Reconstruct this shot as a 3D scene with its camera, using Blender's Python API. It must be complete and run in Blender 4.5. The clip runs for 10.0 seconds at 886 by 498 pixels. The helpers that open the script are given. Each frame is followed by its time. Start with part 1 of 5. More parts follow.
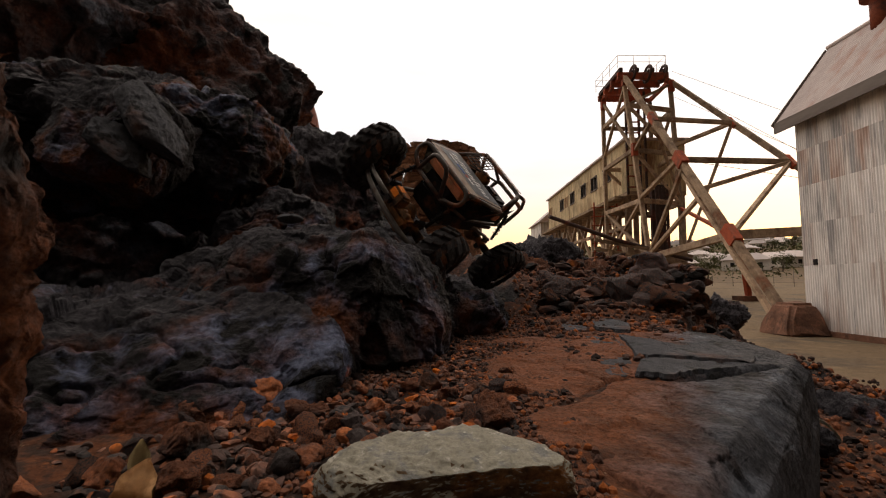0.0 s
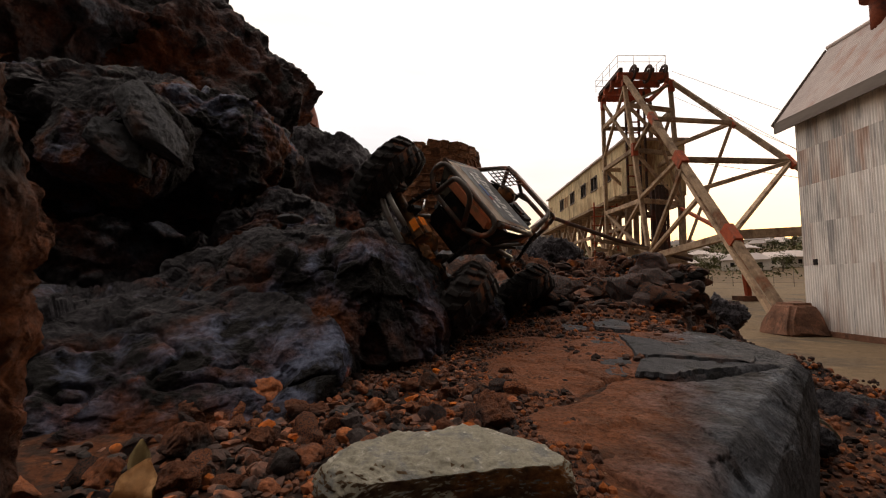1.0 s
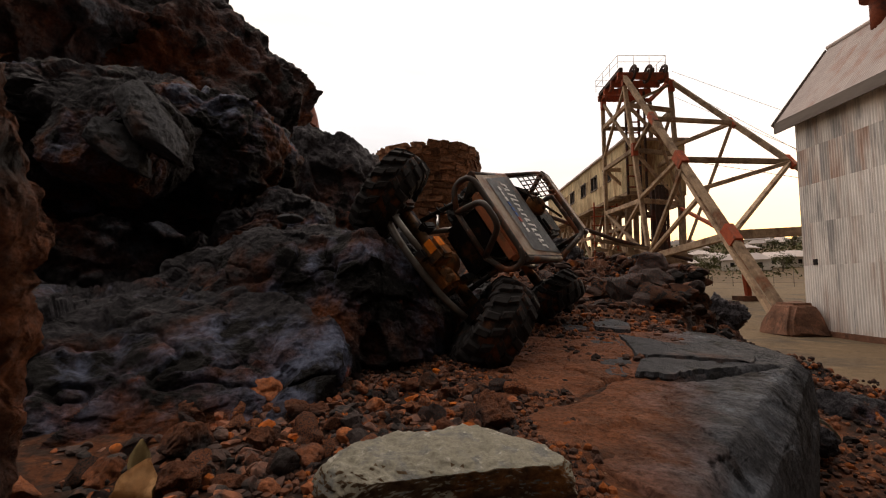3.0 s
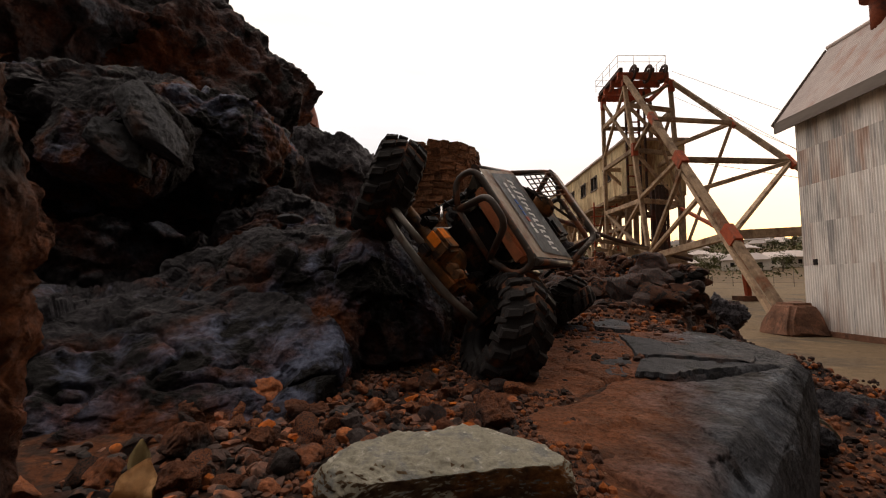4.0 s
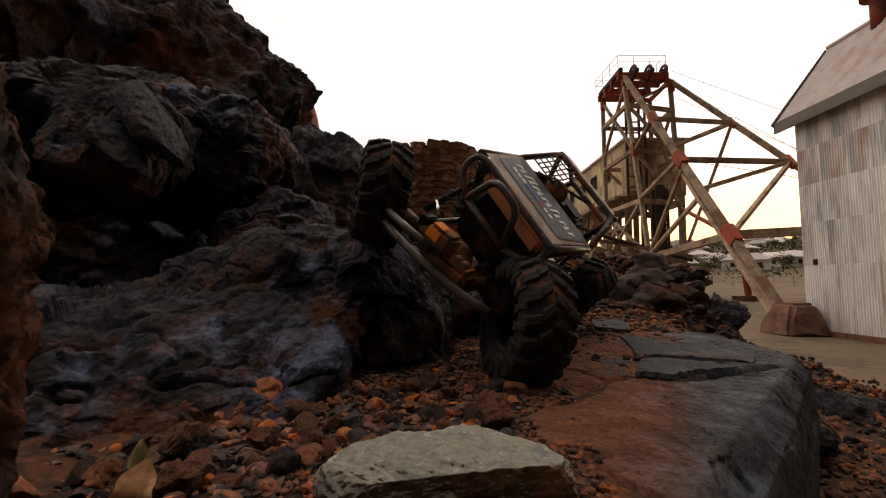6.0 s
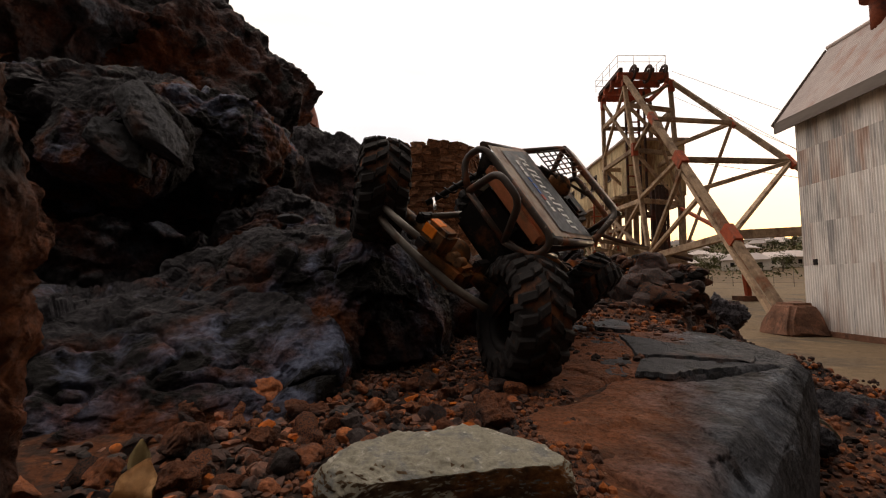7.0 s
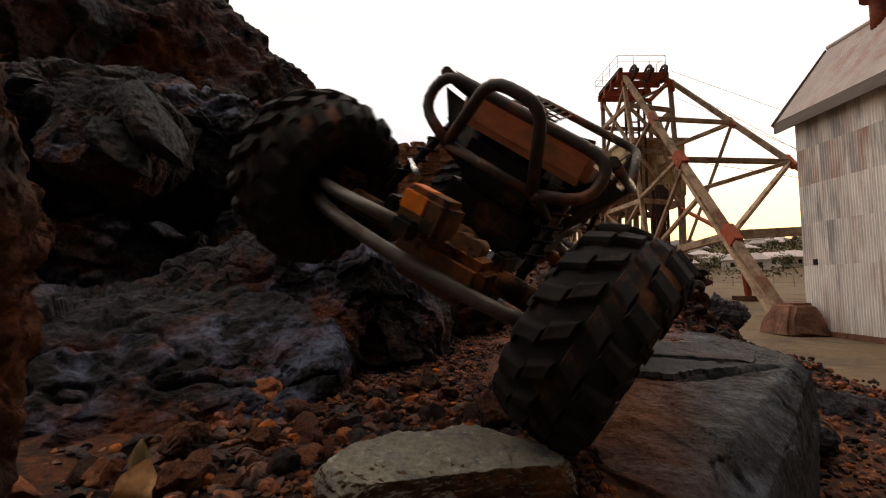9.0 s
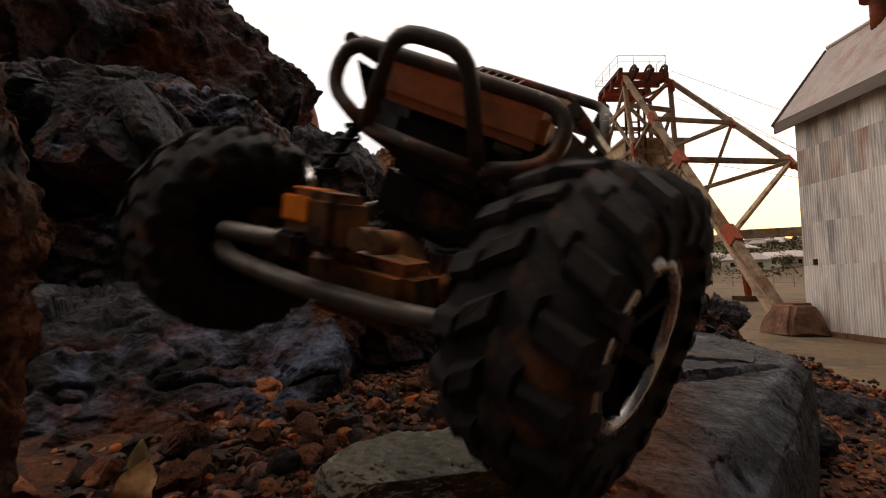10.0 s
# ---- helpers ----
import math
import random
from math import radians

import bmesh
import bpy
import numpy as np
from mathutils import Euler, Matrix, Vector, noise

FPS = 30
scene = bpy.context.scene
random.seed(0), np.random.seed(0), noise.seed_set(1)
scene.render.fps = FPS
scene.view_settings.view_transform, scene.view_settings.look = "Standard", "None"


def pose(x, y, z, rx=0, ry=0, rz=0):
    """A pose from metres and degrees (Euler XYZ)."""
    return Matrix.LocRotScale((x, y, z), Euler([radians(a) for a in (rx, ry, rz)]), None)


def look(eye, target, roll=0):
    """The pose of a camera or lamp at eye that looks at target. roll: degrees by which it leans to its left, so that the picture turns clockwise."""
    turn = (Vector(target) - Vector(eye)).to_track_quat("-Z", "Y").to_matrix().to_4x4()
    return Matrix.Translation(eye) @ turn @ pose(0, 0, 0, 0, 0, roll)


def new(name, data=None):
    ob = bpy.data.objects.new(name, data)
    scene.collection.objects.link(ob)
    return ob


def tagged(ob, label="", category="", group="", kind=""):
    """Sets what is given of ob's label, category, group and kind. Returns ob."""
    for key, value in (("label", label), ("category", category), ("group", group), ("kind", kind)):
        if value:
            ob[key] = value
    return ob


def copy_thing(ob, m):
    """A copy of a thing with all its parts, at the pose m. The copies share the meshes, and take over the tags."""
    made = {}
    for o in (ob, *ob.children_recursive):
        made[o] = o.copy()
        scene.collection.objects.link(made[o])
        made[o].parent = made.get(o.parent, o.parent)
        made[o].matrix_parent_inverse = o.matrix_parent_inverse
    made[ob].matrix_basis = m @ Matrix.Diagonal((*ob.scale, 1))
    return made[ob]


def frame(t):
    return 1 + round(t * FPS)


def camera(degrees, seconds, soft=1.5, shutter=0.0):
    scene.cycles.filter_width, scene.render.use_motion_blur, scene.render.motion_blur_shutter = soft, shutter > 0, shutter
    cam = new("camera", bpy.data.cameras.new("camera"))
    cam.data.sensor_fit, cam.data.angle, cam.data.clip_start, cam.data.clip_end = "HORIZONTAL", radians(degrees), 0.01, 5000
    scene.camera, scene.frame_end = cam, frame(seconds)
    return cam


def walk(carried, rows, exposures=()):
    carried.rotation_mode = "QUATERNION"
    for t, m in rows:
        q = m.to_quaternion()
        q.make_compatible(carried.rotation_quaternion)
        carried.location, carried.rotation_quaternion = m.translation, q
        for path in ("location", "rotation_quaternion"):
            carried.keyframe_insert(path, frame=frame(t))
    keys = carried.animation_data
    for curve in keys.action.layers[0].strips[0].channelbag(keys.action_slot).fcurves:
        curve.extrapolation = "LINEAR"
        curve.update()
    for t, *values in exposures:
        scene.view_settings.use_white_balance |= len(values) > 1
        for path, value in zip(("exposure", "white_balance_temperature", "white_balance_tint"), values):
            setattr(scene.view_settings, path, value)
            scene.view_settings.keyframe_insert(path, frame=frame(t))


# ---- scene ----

# camera: a small action camera lying low on the rocks, standing still
EYE = (0.0, 0.0, 1.4)
cam = camera(90, 10.0, soft=1.1, shutter=0.8)
STILL = pose(*EYE, 94.5, 0, 0)
walk(cam, [(0, STILL), (10, STILL)], exposures=[(0, 0.0), (10, 0.0)])


# ---- world and light: a white overcast evening sky, low sun behind the headframe ----
def build_world():
    w = bpy.data.worlds.new("evening_sky")
    scene.world = w
    w.use_nodes = True
    nt = w.node_tree
    nt.nodes.clear()
    out = nt.nodes.new("ShaderNodeOutputWorld")
    bg = nt.nodes.new("ShaderNodeBackground")
    sky = nt.nodes.new("ShaderNodeTexSky")
    sky.sky_type = "NISHITA"
    sky.sun_disc = False
    sky.sun_elevation = radians(4)
    sky.sun_rotation = radians(38)
    tc = nt.nodes.new("ShaderNodeTexCoord")
    sep = nt.nodes.new("ShaderNodeSeparateXYZ")
    nt.links.new(tc.outputs["Generated"], sep.inputs[0])
    ramp = nt.nodes.new("ShaderNodeValToRGB")
    nt.links.new(sep.outputs["Z"], ramp.inputs[0])
    e = ramp.color_ramp.elements
    e[0].position, e[0].color = 0.0, (1.0, 0.56, 0.24, 1)
    e[1].position, e[1].color = 0.95, (2.3, 1.95, 1.7, 1)
    for pos, c in ((0.05, (1.05, 0.70, 0.34, 1)), (0.11, (1.02, 0.78, 0.50, 1)), (0.20, (0.92, 0.80, 0.76, 1)), (0.34, (0.97, 0.92, 0.91, 1)), (0.58, (1.35, 1.15, 1.0, 1))):
        k = e.new(pos)
        k.color = c
    mp = nt.nodes.new("ShaderNodeMapping")
    mp.inputs["Scale"].default_value = (1.5, 1.5, 7.0)
    nt.links.new(tc.outputs["Generated"], mp.inputs[0])
    nz = nt.nodes.new("ShaderNodeTexNoise")
    nz.inputs["Scale"].default_value, nz.inputs["Detail"].default_value = 2.2, 6
    nt.links.new(mp.outputs[0], nz.inputs[0])
    cr = nt.nodes.new("ShaderNodeMapRange")
    cr.inputs[1].default_value, cr.inputs[2].default_value = 0.3, 0.7
    cr.inputs[3].default_value, cr.inputs[4].default_value = 0.93, 1.09
    nt.links.new(nz.outputs[0], cr.inputs[0])
    mul = nt.nodes.new("ShaderNodeVectorMath")
    mul.operation = "SCALE"
    nt.links.new(ramp.outputs[0], mul.inputs[0])
    nt.links.new(cr.outputs[0], mul.inputs["Scale"])
    s1 = nt.nodes.new("ShaderNodeVectorMath")
    s1.operation = "SCALE"
    s1.inputs["Scale"].default_value = 0.05
    nt.links.new(sky.outputs[0], s1.inputs[0])
    add = nt.nodes.new("ShaderNodeVectorMath")
    add.operation = "ADD"
    nt.links.new(mul.outputs[0], add.inputs[0])
    nt.links.new(s1.outputs[0], add.inputs[1])
    nt.links.new(add.outputs[0], bg.inputs[0])
    # the evening sky is bright towards the sunset and dims smoothly to the far side
    dot = nt.nodes.new("ShaderNodeVectorMath")
    dot.operation = "DOT_PRODUCT"
    dot.inputs[1].default_value = (-0.30, 0.90, 0.32)
    nt.links.new(tc.outputs["Generated"], dot.inputs[0])
    dim = nt.nodes.new("ShaderNodeMapRange")
    dim.interpolation_type = "SMOOTHSTEP"
    for k, v in enumerate((-0.42, 0.55, 0.03, 1.0)):
        dim.inputs[1 + k].default_value = v
    nt.links.new(dot.outputs["Value"], dim.inputs[0])
    nt.links.new(dim.outputs[0], bg.inputs[1])
    nt.links.new(bg.outputs[0], out.inputs[0])
    sun = bpy.data.lights.new("low_sun", "SUN")
    sun.energy, sun.angle, sun.color = 0.6, radians(14), (1.0, 0.72, 0.45)
    d = Vector((math.sin(radians(38)), math.cos(radians(38)), math.tan(radians(6)))).normalized()
    new("low_sun", sun).matrix_world = look(d * 50, (0, 0, 0))


build_world()


# ---- materials ----
def mat(name, base, rough=0.8, metal=0.0, spots=(), bump=0.0, bscale=40.0, coord="Object", stretch=(1, 1, 1), vary=0.25, vscale=8.0, rnd=0.0, spec=0.13, grain=0.0, gscale=100.0, island=0.0, crust=0.0, film=None):
    """base: colour; spots: (colour, scale, low, high) layers mixed over it by noise; vary: light and dark mottling; rnd: change from object to object."""
    m = bpy.data.materials.new(name)
    m.use_nodes = True
    nt = m.node_tree
    b = nt.nodes["Principled BSDF"]
    L = nt.links.new
    tc = nt.nodes.new("ShaderNodeTexCoord")
    mp = nt.nodes.new("ShaderNodeMapping")
    mp.inputs["Scale"].default_value = stretch
    L(tc.outputs[coord], mp.inputs[0])
    vec = mp.outputs[0]
    if rnd:
        oi = nt.nodes.new("ShaderNodeObjectInfo")
        ad = nt.nodes.new("ShaderNodeVectorMath")
        ad.operation = "ADD"
        sc = nt.nodes.new("ShaderNodeMath")
        sc.operation = "MULTIPLY"
        sc.inputs[1].default_value = 37.0
        L(oi.outputs["Random"], sc.inputs[0])
        L(vec, ad.inputs[0])
        L(sc.outputs[0], ad.inputs[1])
        vec = ad.outputs[0]

    def noise_tex(scale, detail=8, rough_=0.62):
        n = nt.nodes.new("ShaderNodeTexNoise")
        n.inputs["Scale"].default_value, n.inputs["Detail"].default_value, n.inputs["Roughness"].default_value = scale, detail, rough_
        L(vec, n.inputs["Vector"])
        return n.outputs[0]

    def rng(src, a, b_, c, d):
        r = nt.nodes.new("ShaderNodeMapRange")
        for i, v in enumerate((a, b_, c, d)):
            r.inputs[1 + i].default_value = v
        L(src, r.inputs[0])
        return r.outputs[0]

    col = nt.nodes.new("ShaderNodeRGB")
    col.outputs[0].default_value = (*base, 1)
    c = col.outputs[0]
    for colour, scale, lo, hi in spots:
        mx = nt.nodes.new("ShaderNodeMix")
        mx.data_type = "RGBA"
        L(rng(noise_tex(scale), lo, hi, 0, 1), mx.inputs[0])
        L(c, mx.inputs[6])
        mx.inputs[7].default_value = (*colour, 1)
        c = mx.outputs[2]
    if film:
        colour, way, lo, hi, ragged = film
        dt = nt.nodes.new("ShaderNodeVectorMath")
        dt.operation = "DOT_PRODUCT"
        dt.inputs[1].default_value = way
        L(vec, dt.inputs[0])
        wob = nt.nodes.new("ShaderNodeMath")
        wob.operation = "MULTIPLY_ADD"
        wob.inputs[1].default_value = ragged
        L(noise_tex(9, 9, 0.7), wob.inputs[0])
        L(dt.outputs["Value"], wob.inputs[2])
        mx = nt.nodes.new("ShaderNodeMix")
        mx.data_type = "RGBA"
        L(rng(wob.outputs[0], lo, hi, 0, 0.92), mx.inputs[0])
        L(c, mx.inputs[6])
        mx.inputs[7].default_value = (*colour, 1)
        c = mx.outputs[2]
    v = nt.nodes.new("ShaderNodeVectorMath")
    v.operation = "SCALE"
    L(c, v.inputs[0])
    L(rng(noise_tex(vscale, 10, 0.7), 0.3, 0.7, 1 - vary, 1 + vary), v.inputs["Scale"])
    c = v.outputs[0]
    if grain:
        v3 = nt.nodes.new("ShaderNodeVectorMath")
        v3.operation = "SCALE"
        L(c, v3.inputs[0])
        L(rng(noise_tex(gscale, 6, 0.75), 0.32, 0.68, 1 - grain, 1 + grain), v3.inputs["Scale"])
        c = v3.outputs[0]
    if island:
        geo = nt.nodes.new("ShaderNodeNewGeometry")
        hs = nt.nodes.new("ShaderNodeHueSaturation")
        L(c, hs.inputs["Color"])
        L(rng(geo.outputs["Random Per Island"], 0, 1, 1 - island, 1 + island), hs.inputs["Value"])
        L(rng(geo.outputs["Random Per Island"], 0, 1, 0.55, 1.15), hs.inputs["Saturation"])
        c = hs.outputs[0]
    if rnd:
        v2 = nt.nodes.new("ShaderNodeVectorMath")
        v2.operation = "SCALE"
        L(c, v2.inputs[0])
        L(rng(oi.outputs["Random"], 0, 1, 1 - rnd, 1 + rnd), v2.inputs["Scale"])
        c = v2.outputs[0]
    L(c, b.inputs["Base Color"])
    L(rng(noise_tex(vscale * 2.3), 0.3, 0.7, max(0.05, rough - 0.15), min(1, rough + 0.12)), b.inputs["Roughness"])
    b.inputs["Metallic"].default_value = metal
    b.inputs["Specular IOR Level"].default_value = spec
    if bump:
        bp = nt.nodes.new("ShaderNodeBump")
        bp.inputs["Strength"].default_value = min(1.0, bump)
        bp.inputs["Distance"].default_value = 0.6 / bscale
        L(noise_tex(bscale, 12, 0.78), bp.inputs["Height"])
        last = bp
        if crust:
            vo = nt.nodes.new("ShaderNodeTexVoronoi")
            vo.inputs["Scale"].default_value = crust
            vo.inputs["Detail"].default_value = 2.0
            warp = nt.nodes.new("ShaderNodeVectorMath")
            warp.operation = "ADD"
            wn = nt.nodes.new("ShaderNodeTexNoise")
            wn.inputs["Scale"].default_value, wn.inputs["Detail"].default_value = crust * 0.8, 4
            L(vec, wn.inputs["Vector"])
            ws = nt.nodes.new("ShaderNodeVectorMath")
            ws.operation = "SCALE"
            ws.inputs["Scale"].default_value = 1.2 / crust
            L(wn.outputs["Color"], ws.inputs[0])
            L(vec, warp.inputs[0])
            L(ws.outputs[0], warp.inputs[1])
            L(warp.outputs[0], vo.inputs["Vector"])
            b2 = nt.nodes.new("ShaderNodeBump")
            b2.inputs["Strength"].default_value = 0.5
            b2.inputs["Distance"].default_value = 0.45 / crust
            L(vo.outputs["Distance"], b2.inputs["Height"])
            L(bp.outputs[0], b2.inputs["Normal"])
            last = b2
        L(last.outputs[0], b.inputs["Normal"])
    return m


RUST = (0.26, 0.065, 0.016)
M_ROCK = mat("dark_ironstone", (0.030, 0.028, 0.033), 0.62, spots=(((0.115, 0.034, 0.010), 3.4, 0.50, 0.60), ((0.105, 0.122, 0.185), 6.0, 0.52, 0.62), (RUST, 10, 0.62, 0.67), ((0.007, 0.006, 0.006), 11, 0.51, 0.58)), bump=1.0, bscale=70, vary=0.6, vscale=26, grain=0.55, gscale=190, crust=48, spec=0.12)
M_MOUND = mat("dark_slope_rock", (0.054, 0.049, 0.056), 0.62, spots=(((0.125, 0.036, 0.013), 2.0, 0.50, 0.61), ((0.085, 0.092, 0.118), 4.0, 0.53, 0.64), (RUST, 6.0, 0.61, 0.68), ((0.008, 0.007, 0.007), 6, 0.52, 0.60)), bump=1.0, bscale=30, vary=0.6, vscale=13, grain=0.55, gscale=90, crust=17, spec=0.12)
M_SLAB = mat("grey_slab_rock", (0.062, 0.064, 0.072), 0.72, spots=(((0.105, 0.115, 0.135), 12, 0.55, 0.66), ((0.02, 0.019, 0.02), 17, 0.56, 0.64)), film=((0.185, 0.070, 0.032), (-1.0, 0.12, 0.0), -0.035, 0.035, 0.11), bump=1.0, bscale=90, vary=0.45, vscale=24, grain=0.5, gscale=240, crust=60, spec=0.08)
M_BANK = mat("rusty_bank_rubble", (0.115, 0.046, 0.024), 0.8, spots=(((0.022, 0.018, 0.018), 3.0, 0.45, 0.57), ((0.24, 0.085, 0.03), 9, 0.57, 0.66), ((0.20, 0.15, 0.12), 34, 0.62, 0.68)), bump=1.0, bscale=40, vary=0.55, vscale=18, grain=0.55, gscale=110, crust=30)
M_SLABDARK = mat("dark_grey_slab_rock", (0.070, 0.072, 0.080), 0.75, spots=(((0.115, 0.125, 0.145), 12, 0.54, 0.66), ((0.10, 0.045, 0.025), 6, 0.58, 0.68), ((0.02, 0.02, 0.02), 20, 0.56, 0.64)), spec=0.08, bump=1.0, bscale=90, vary=0.35, vscale=26, grain=0.3, gscale=240)
M_RUSTROCK = mat("rusty_rock", (0.16, 0.054, 0.021), 0.8, spots=((RUST, 14, 0.52, 0.66), ((0.020, 0.016, 0.015), 9, 0.44, 0.58)), bump=1.0, bscale=80, vary=0.4, vscale=30, grain=0.45, gscale=240, crust=90, spec=0.25)
M_PEBBLE = mat("rusty_pebble", (0.25, 0.085, 0.034), 0.8, spots=(((0.42, 0.13, 0.035), 22, 0.50, 0.62), ((0.035, 0.024, 0.020), 14, 0.48, 0.58)), bump=1.0, bscale=160, vary=0.4, vscale=50, rnd=0.75, grain=0.4, gscale=400, spec=0.3)
M_GRITSTONE = mat("mixed_grit_stone", (0.17, 0.062, 0.028), 0.85, spots=(((0.05, 0.032, 0.026), 25, 0.45, 0.6),), bump=0.6, bscale=300, vary=0.3, vscale=80, island=0.85)
M_GRAVEL = mat("broken_rust_gravel", (0.23, 0.075, 0.030), 0.7, spots=(((0.40, 0.13, 0.04), 30, 0.52, 0.62), ((0.030, 0.022, 0.020), 18, 0.46, 0.56)), bump=0.8, bscale=220, vary=0.4, vscale=60, island=0.8, spec=0.3)
M_BANKSTONE = mat("dark_bank_stone", (0.085, 0.040, 0.026), 0.8, spots=(((0.20, 0.075, 0.03), 12, 0.54, 0.64), ((0.018, 0.015, 0.015), 7, 0.47, 0.57)), bump=0.8, bscale=120, vary=0.4, vscale=40, island=0.8)
M_DARKPEBBLE = mat("dark_pebble", (0.055, 0.042, 0.040), 0.7, spots=((RUST, 20, 0.56, 0.68),), bump=0.9, bscale=140, vary=0.4, vscale=50, rnd=0.5, grain=0.3, gscale=400)
M_GRIT = mat("rusty_grit", (0.125, 0.046, 0.020), 0.9, spots=(((0.028, 0.020, 0.017), 9, 0.48, 0.62), ((0.045, 0.026, 0.019), 60, 0.44, 0.58), ((0.30, 0.10, 0.03), 45, 0.60, 0.68), ((0.45, 0.30, 0.20), 90, 0.64, 0.70)), bump=1.0, bscale=160, vary=0.45, vscale=70, grain=0.4, gscale=420)
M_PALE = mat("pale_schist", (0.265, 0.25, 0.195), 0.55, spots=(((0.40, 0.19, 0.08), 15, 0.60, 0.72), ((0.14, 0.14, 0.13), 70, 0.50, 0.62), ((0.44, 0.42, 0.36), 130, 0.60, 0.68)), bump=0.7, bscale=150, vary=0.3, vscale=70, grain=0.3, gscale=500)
M_PALEUNDER = mat("brown_stone_underside", (0.13, 0.085, 0.05), 0.8, spots=(((0.24, 0.11, 0.04), 30, 0.55, 0.68),), bump=0.9, bscale=130, vary=0.4, vscale=60, grain=0.3, gscale=500)
M_YARD = mat("yard_gravel", (0.165, 0.118, 0.072), 0.95, spots=(((0.10, 0.080, 0.060), 0.5, 0.5, 0.66), ((0.22, 0.155, 0.095), 2.2, 0.55, 0.7), ((0.07, 0.055, 0.042), 7, 0.60, 0.68)), bump=0.6, bscale=14, vary=0.2, vscale=3, grain=0.25, gscale=30)
M_TIMBER = mat("weathered_timber", (0.34, 0.245, 0.165), 0.85, spots=(((0.14, 0.095, 0.065), 1.6, 0.46, 0.66), ((0.20, 0.085, 0.045), 0.8, 0.58, 0.70)), bump=0.5, bscale=14, vary=0.3, vscale=7, rnd=0.3, grain=0.2, gscale=30)
M_REDSTEEL = mat("red_oxide_steel", (0.30, 0.068, 0.032), 0.75, spots=(((0.13, 0.06, 0.04), 2.0, 0.5, 0.65),), bump=0.3, bscale=20, vary=0.3, vscale=6, rnd=0.2)
M_DARKSTEEL = mat("dark_old_steel", (0.055, 0.035, 0.030), 0.7, spots=(((0.16, 0.05, 0.03), 2.0, 0.52, 0.66),), vary=0.3, vscale=6)
M_ZINC = mat("weathered_corrugated_iron", (0.70, 0.66, 0.63), 0.55, metal=0.1, spots=(((0.36, 0.24, 0.19), 1.5, 0.48, 0.66), ((0.34, 0.325, 0.32), 3.5, 0.5, 0.65)), bump=0.1, bscale=30, vary=0.2, vscale=9, stretch=(1, 1, 0.13), rnd=0.08, grain=0.08, gscale=40)
M_ROOF = mat("roof_iron", (0.42, 0.36, 0.34), 0.55, metal=0.1, spots=(((0.34, 0.20, 0.15), 0.8, 0.52, 0.68),), vary=0.12, vscale=3, rnd=0.08)
M_CREAM = mat("stained_cream_iron", (0.62, 0.50, 0.31), 0.75, spots=(((0.22, 0.12, 0.06), 0.7, 0.50, 0.66), ((0.33, 0.26, 0.17), 1.8, 0.5, 0.65)), vary=0.2, vscale=4, stretch=(1, 1, 0.35), rnd=0.1, grain=0.12, gscale=14)
M_FASCIA = mat("grey_board", (0.17, 0.145, 0.13), 0.8, spots=(((0.10, 0.08, 0.07), 1.5, 0.5, 0.66),), vary=0.2, vscale=4, stretch=(1, 0.2, 1))
M_VOID = mat("dark_interior", (0.018, 0.016, 0.015), 0.9, vary=0.2)
M_STONE = mat("brown_rubble_stone", (0.25, 0.115, 0.058), 0.85, spots=(((0.10, 0.05, 0.03), 4, 0.48, 0.62), ((0.32, 0.20, 0.12), 6, 0.58, 0.70)), bump=0.9, bscale=16, vary=0.35, vscale=8, rnd=0.40, grain=0.25, gscale=30)
M_MORTAR = mat("crumbling_mortar", (0.24, 0.14, 0.085), 0.95, bump=0.8, bscale=14, vary=0.4, vscale=6)
M_CONCRETE = mat("rust_stained_concrete", (0.17, 0.085, 0.055), 0.85, spots=(((0.09, 0.05, 0.035), 1.4, 0.46, 0.62), ((0.27, 0.13, 0.08), 3, 0.56, 0.70)), bump=0.7, bscale=14, vary=0.35, vscale=5, grain=0.2, gscale=40)
M_IRONRUST = mat("rusted_iron_plate", (0.20, 0.055, 0.028), 0.7, spots=(((0.09, 0.04, 0.03), 3, 0.5, 0.65),), bump=0.4, bscale=30, vary=0.3, vscale=10)
M_LEAF = mat("dry_gum_leaves", (0.085, 0.085, 0.034), 0.7, vary=0.5, vscale=0.8)
M_BARK = mat("grey_bark", (0.16, 0.13, 0.10), 0.9, vary=0.3, vscale=4)
M_HOUSE = mat("pale_house_wall", (0.72, 0.66, 0.60), 0.8, vary=0.1, vscale=1, rnd=0.3)
M_HROOF = mat("house_roof", (0.40, 0.35, 0.33), 0.6, vary=0.1, vscale=1, rnd=0.6)
M_DRYLEAF = mat("dry_tan_leaf", (0.60, 0.36, 0.17), 0.7, spots=(((0.36, 0.18, 0.07), 90, 0.5, 0.66),), vary=0.2, vscale=150, bump=0.4, bscale=300)
M_OLIVELEAF = mat("olive_leaf", (0.24, 0.18, 0.085), 0.6, vary=0.25, vscale=140)
M_TYRE = mat("dusty_black_rubber", (0.020, 0.018, 0.018), 0.75, spots=(((0.15, 0.058, 0.025), 24, 0.54, 0.68),), bump=0.4, bscale=220, vary=0.35, vscale=50, grain=0.3, gscale=500)
M_TUBE = mat("dusty_black_tube", (0.060, 0.046, 0.038), 0.5, spots=(((0.24, 0.085, 0.036), 26, 0.50, 0.63), ((0.30, 0.24, 0.19), 60, 0.62, 0.68)), vary=0.3, vscale=60, spec=0.3)
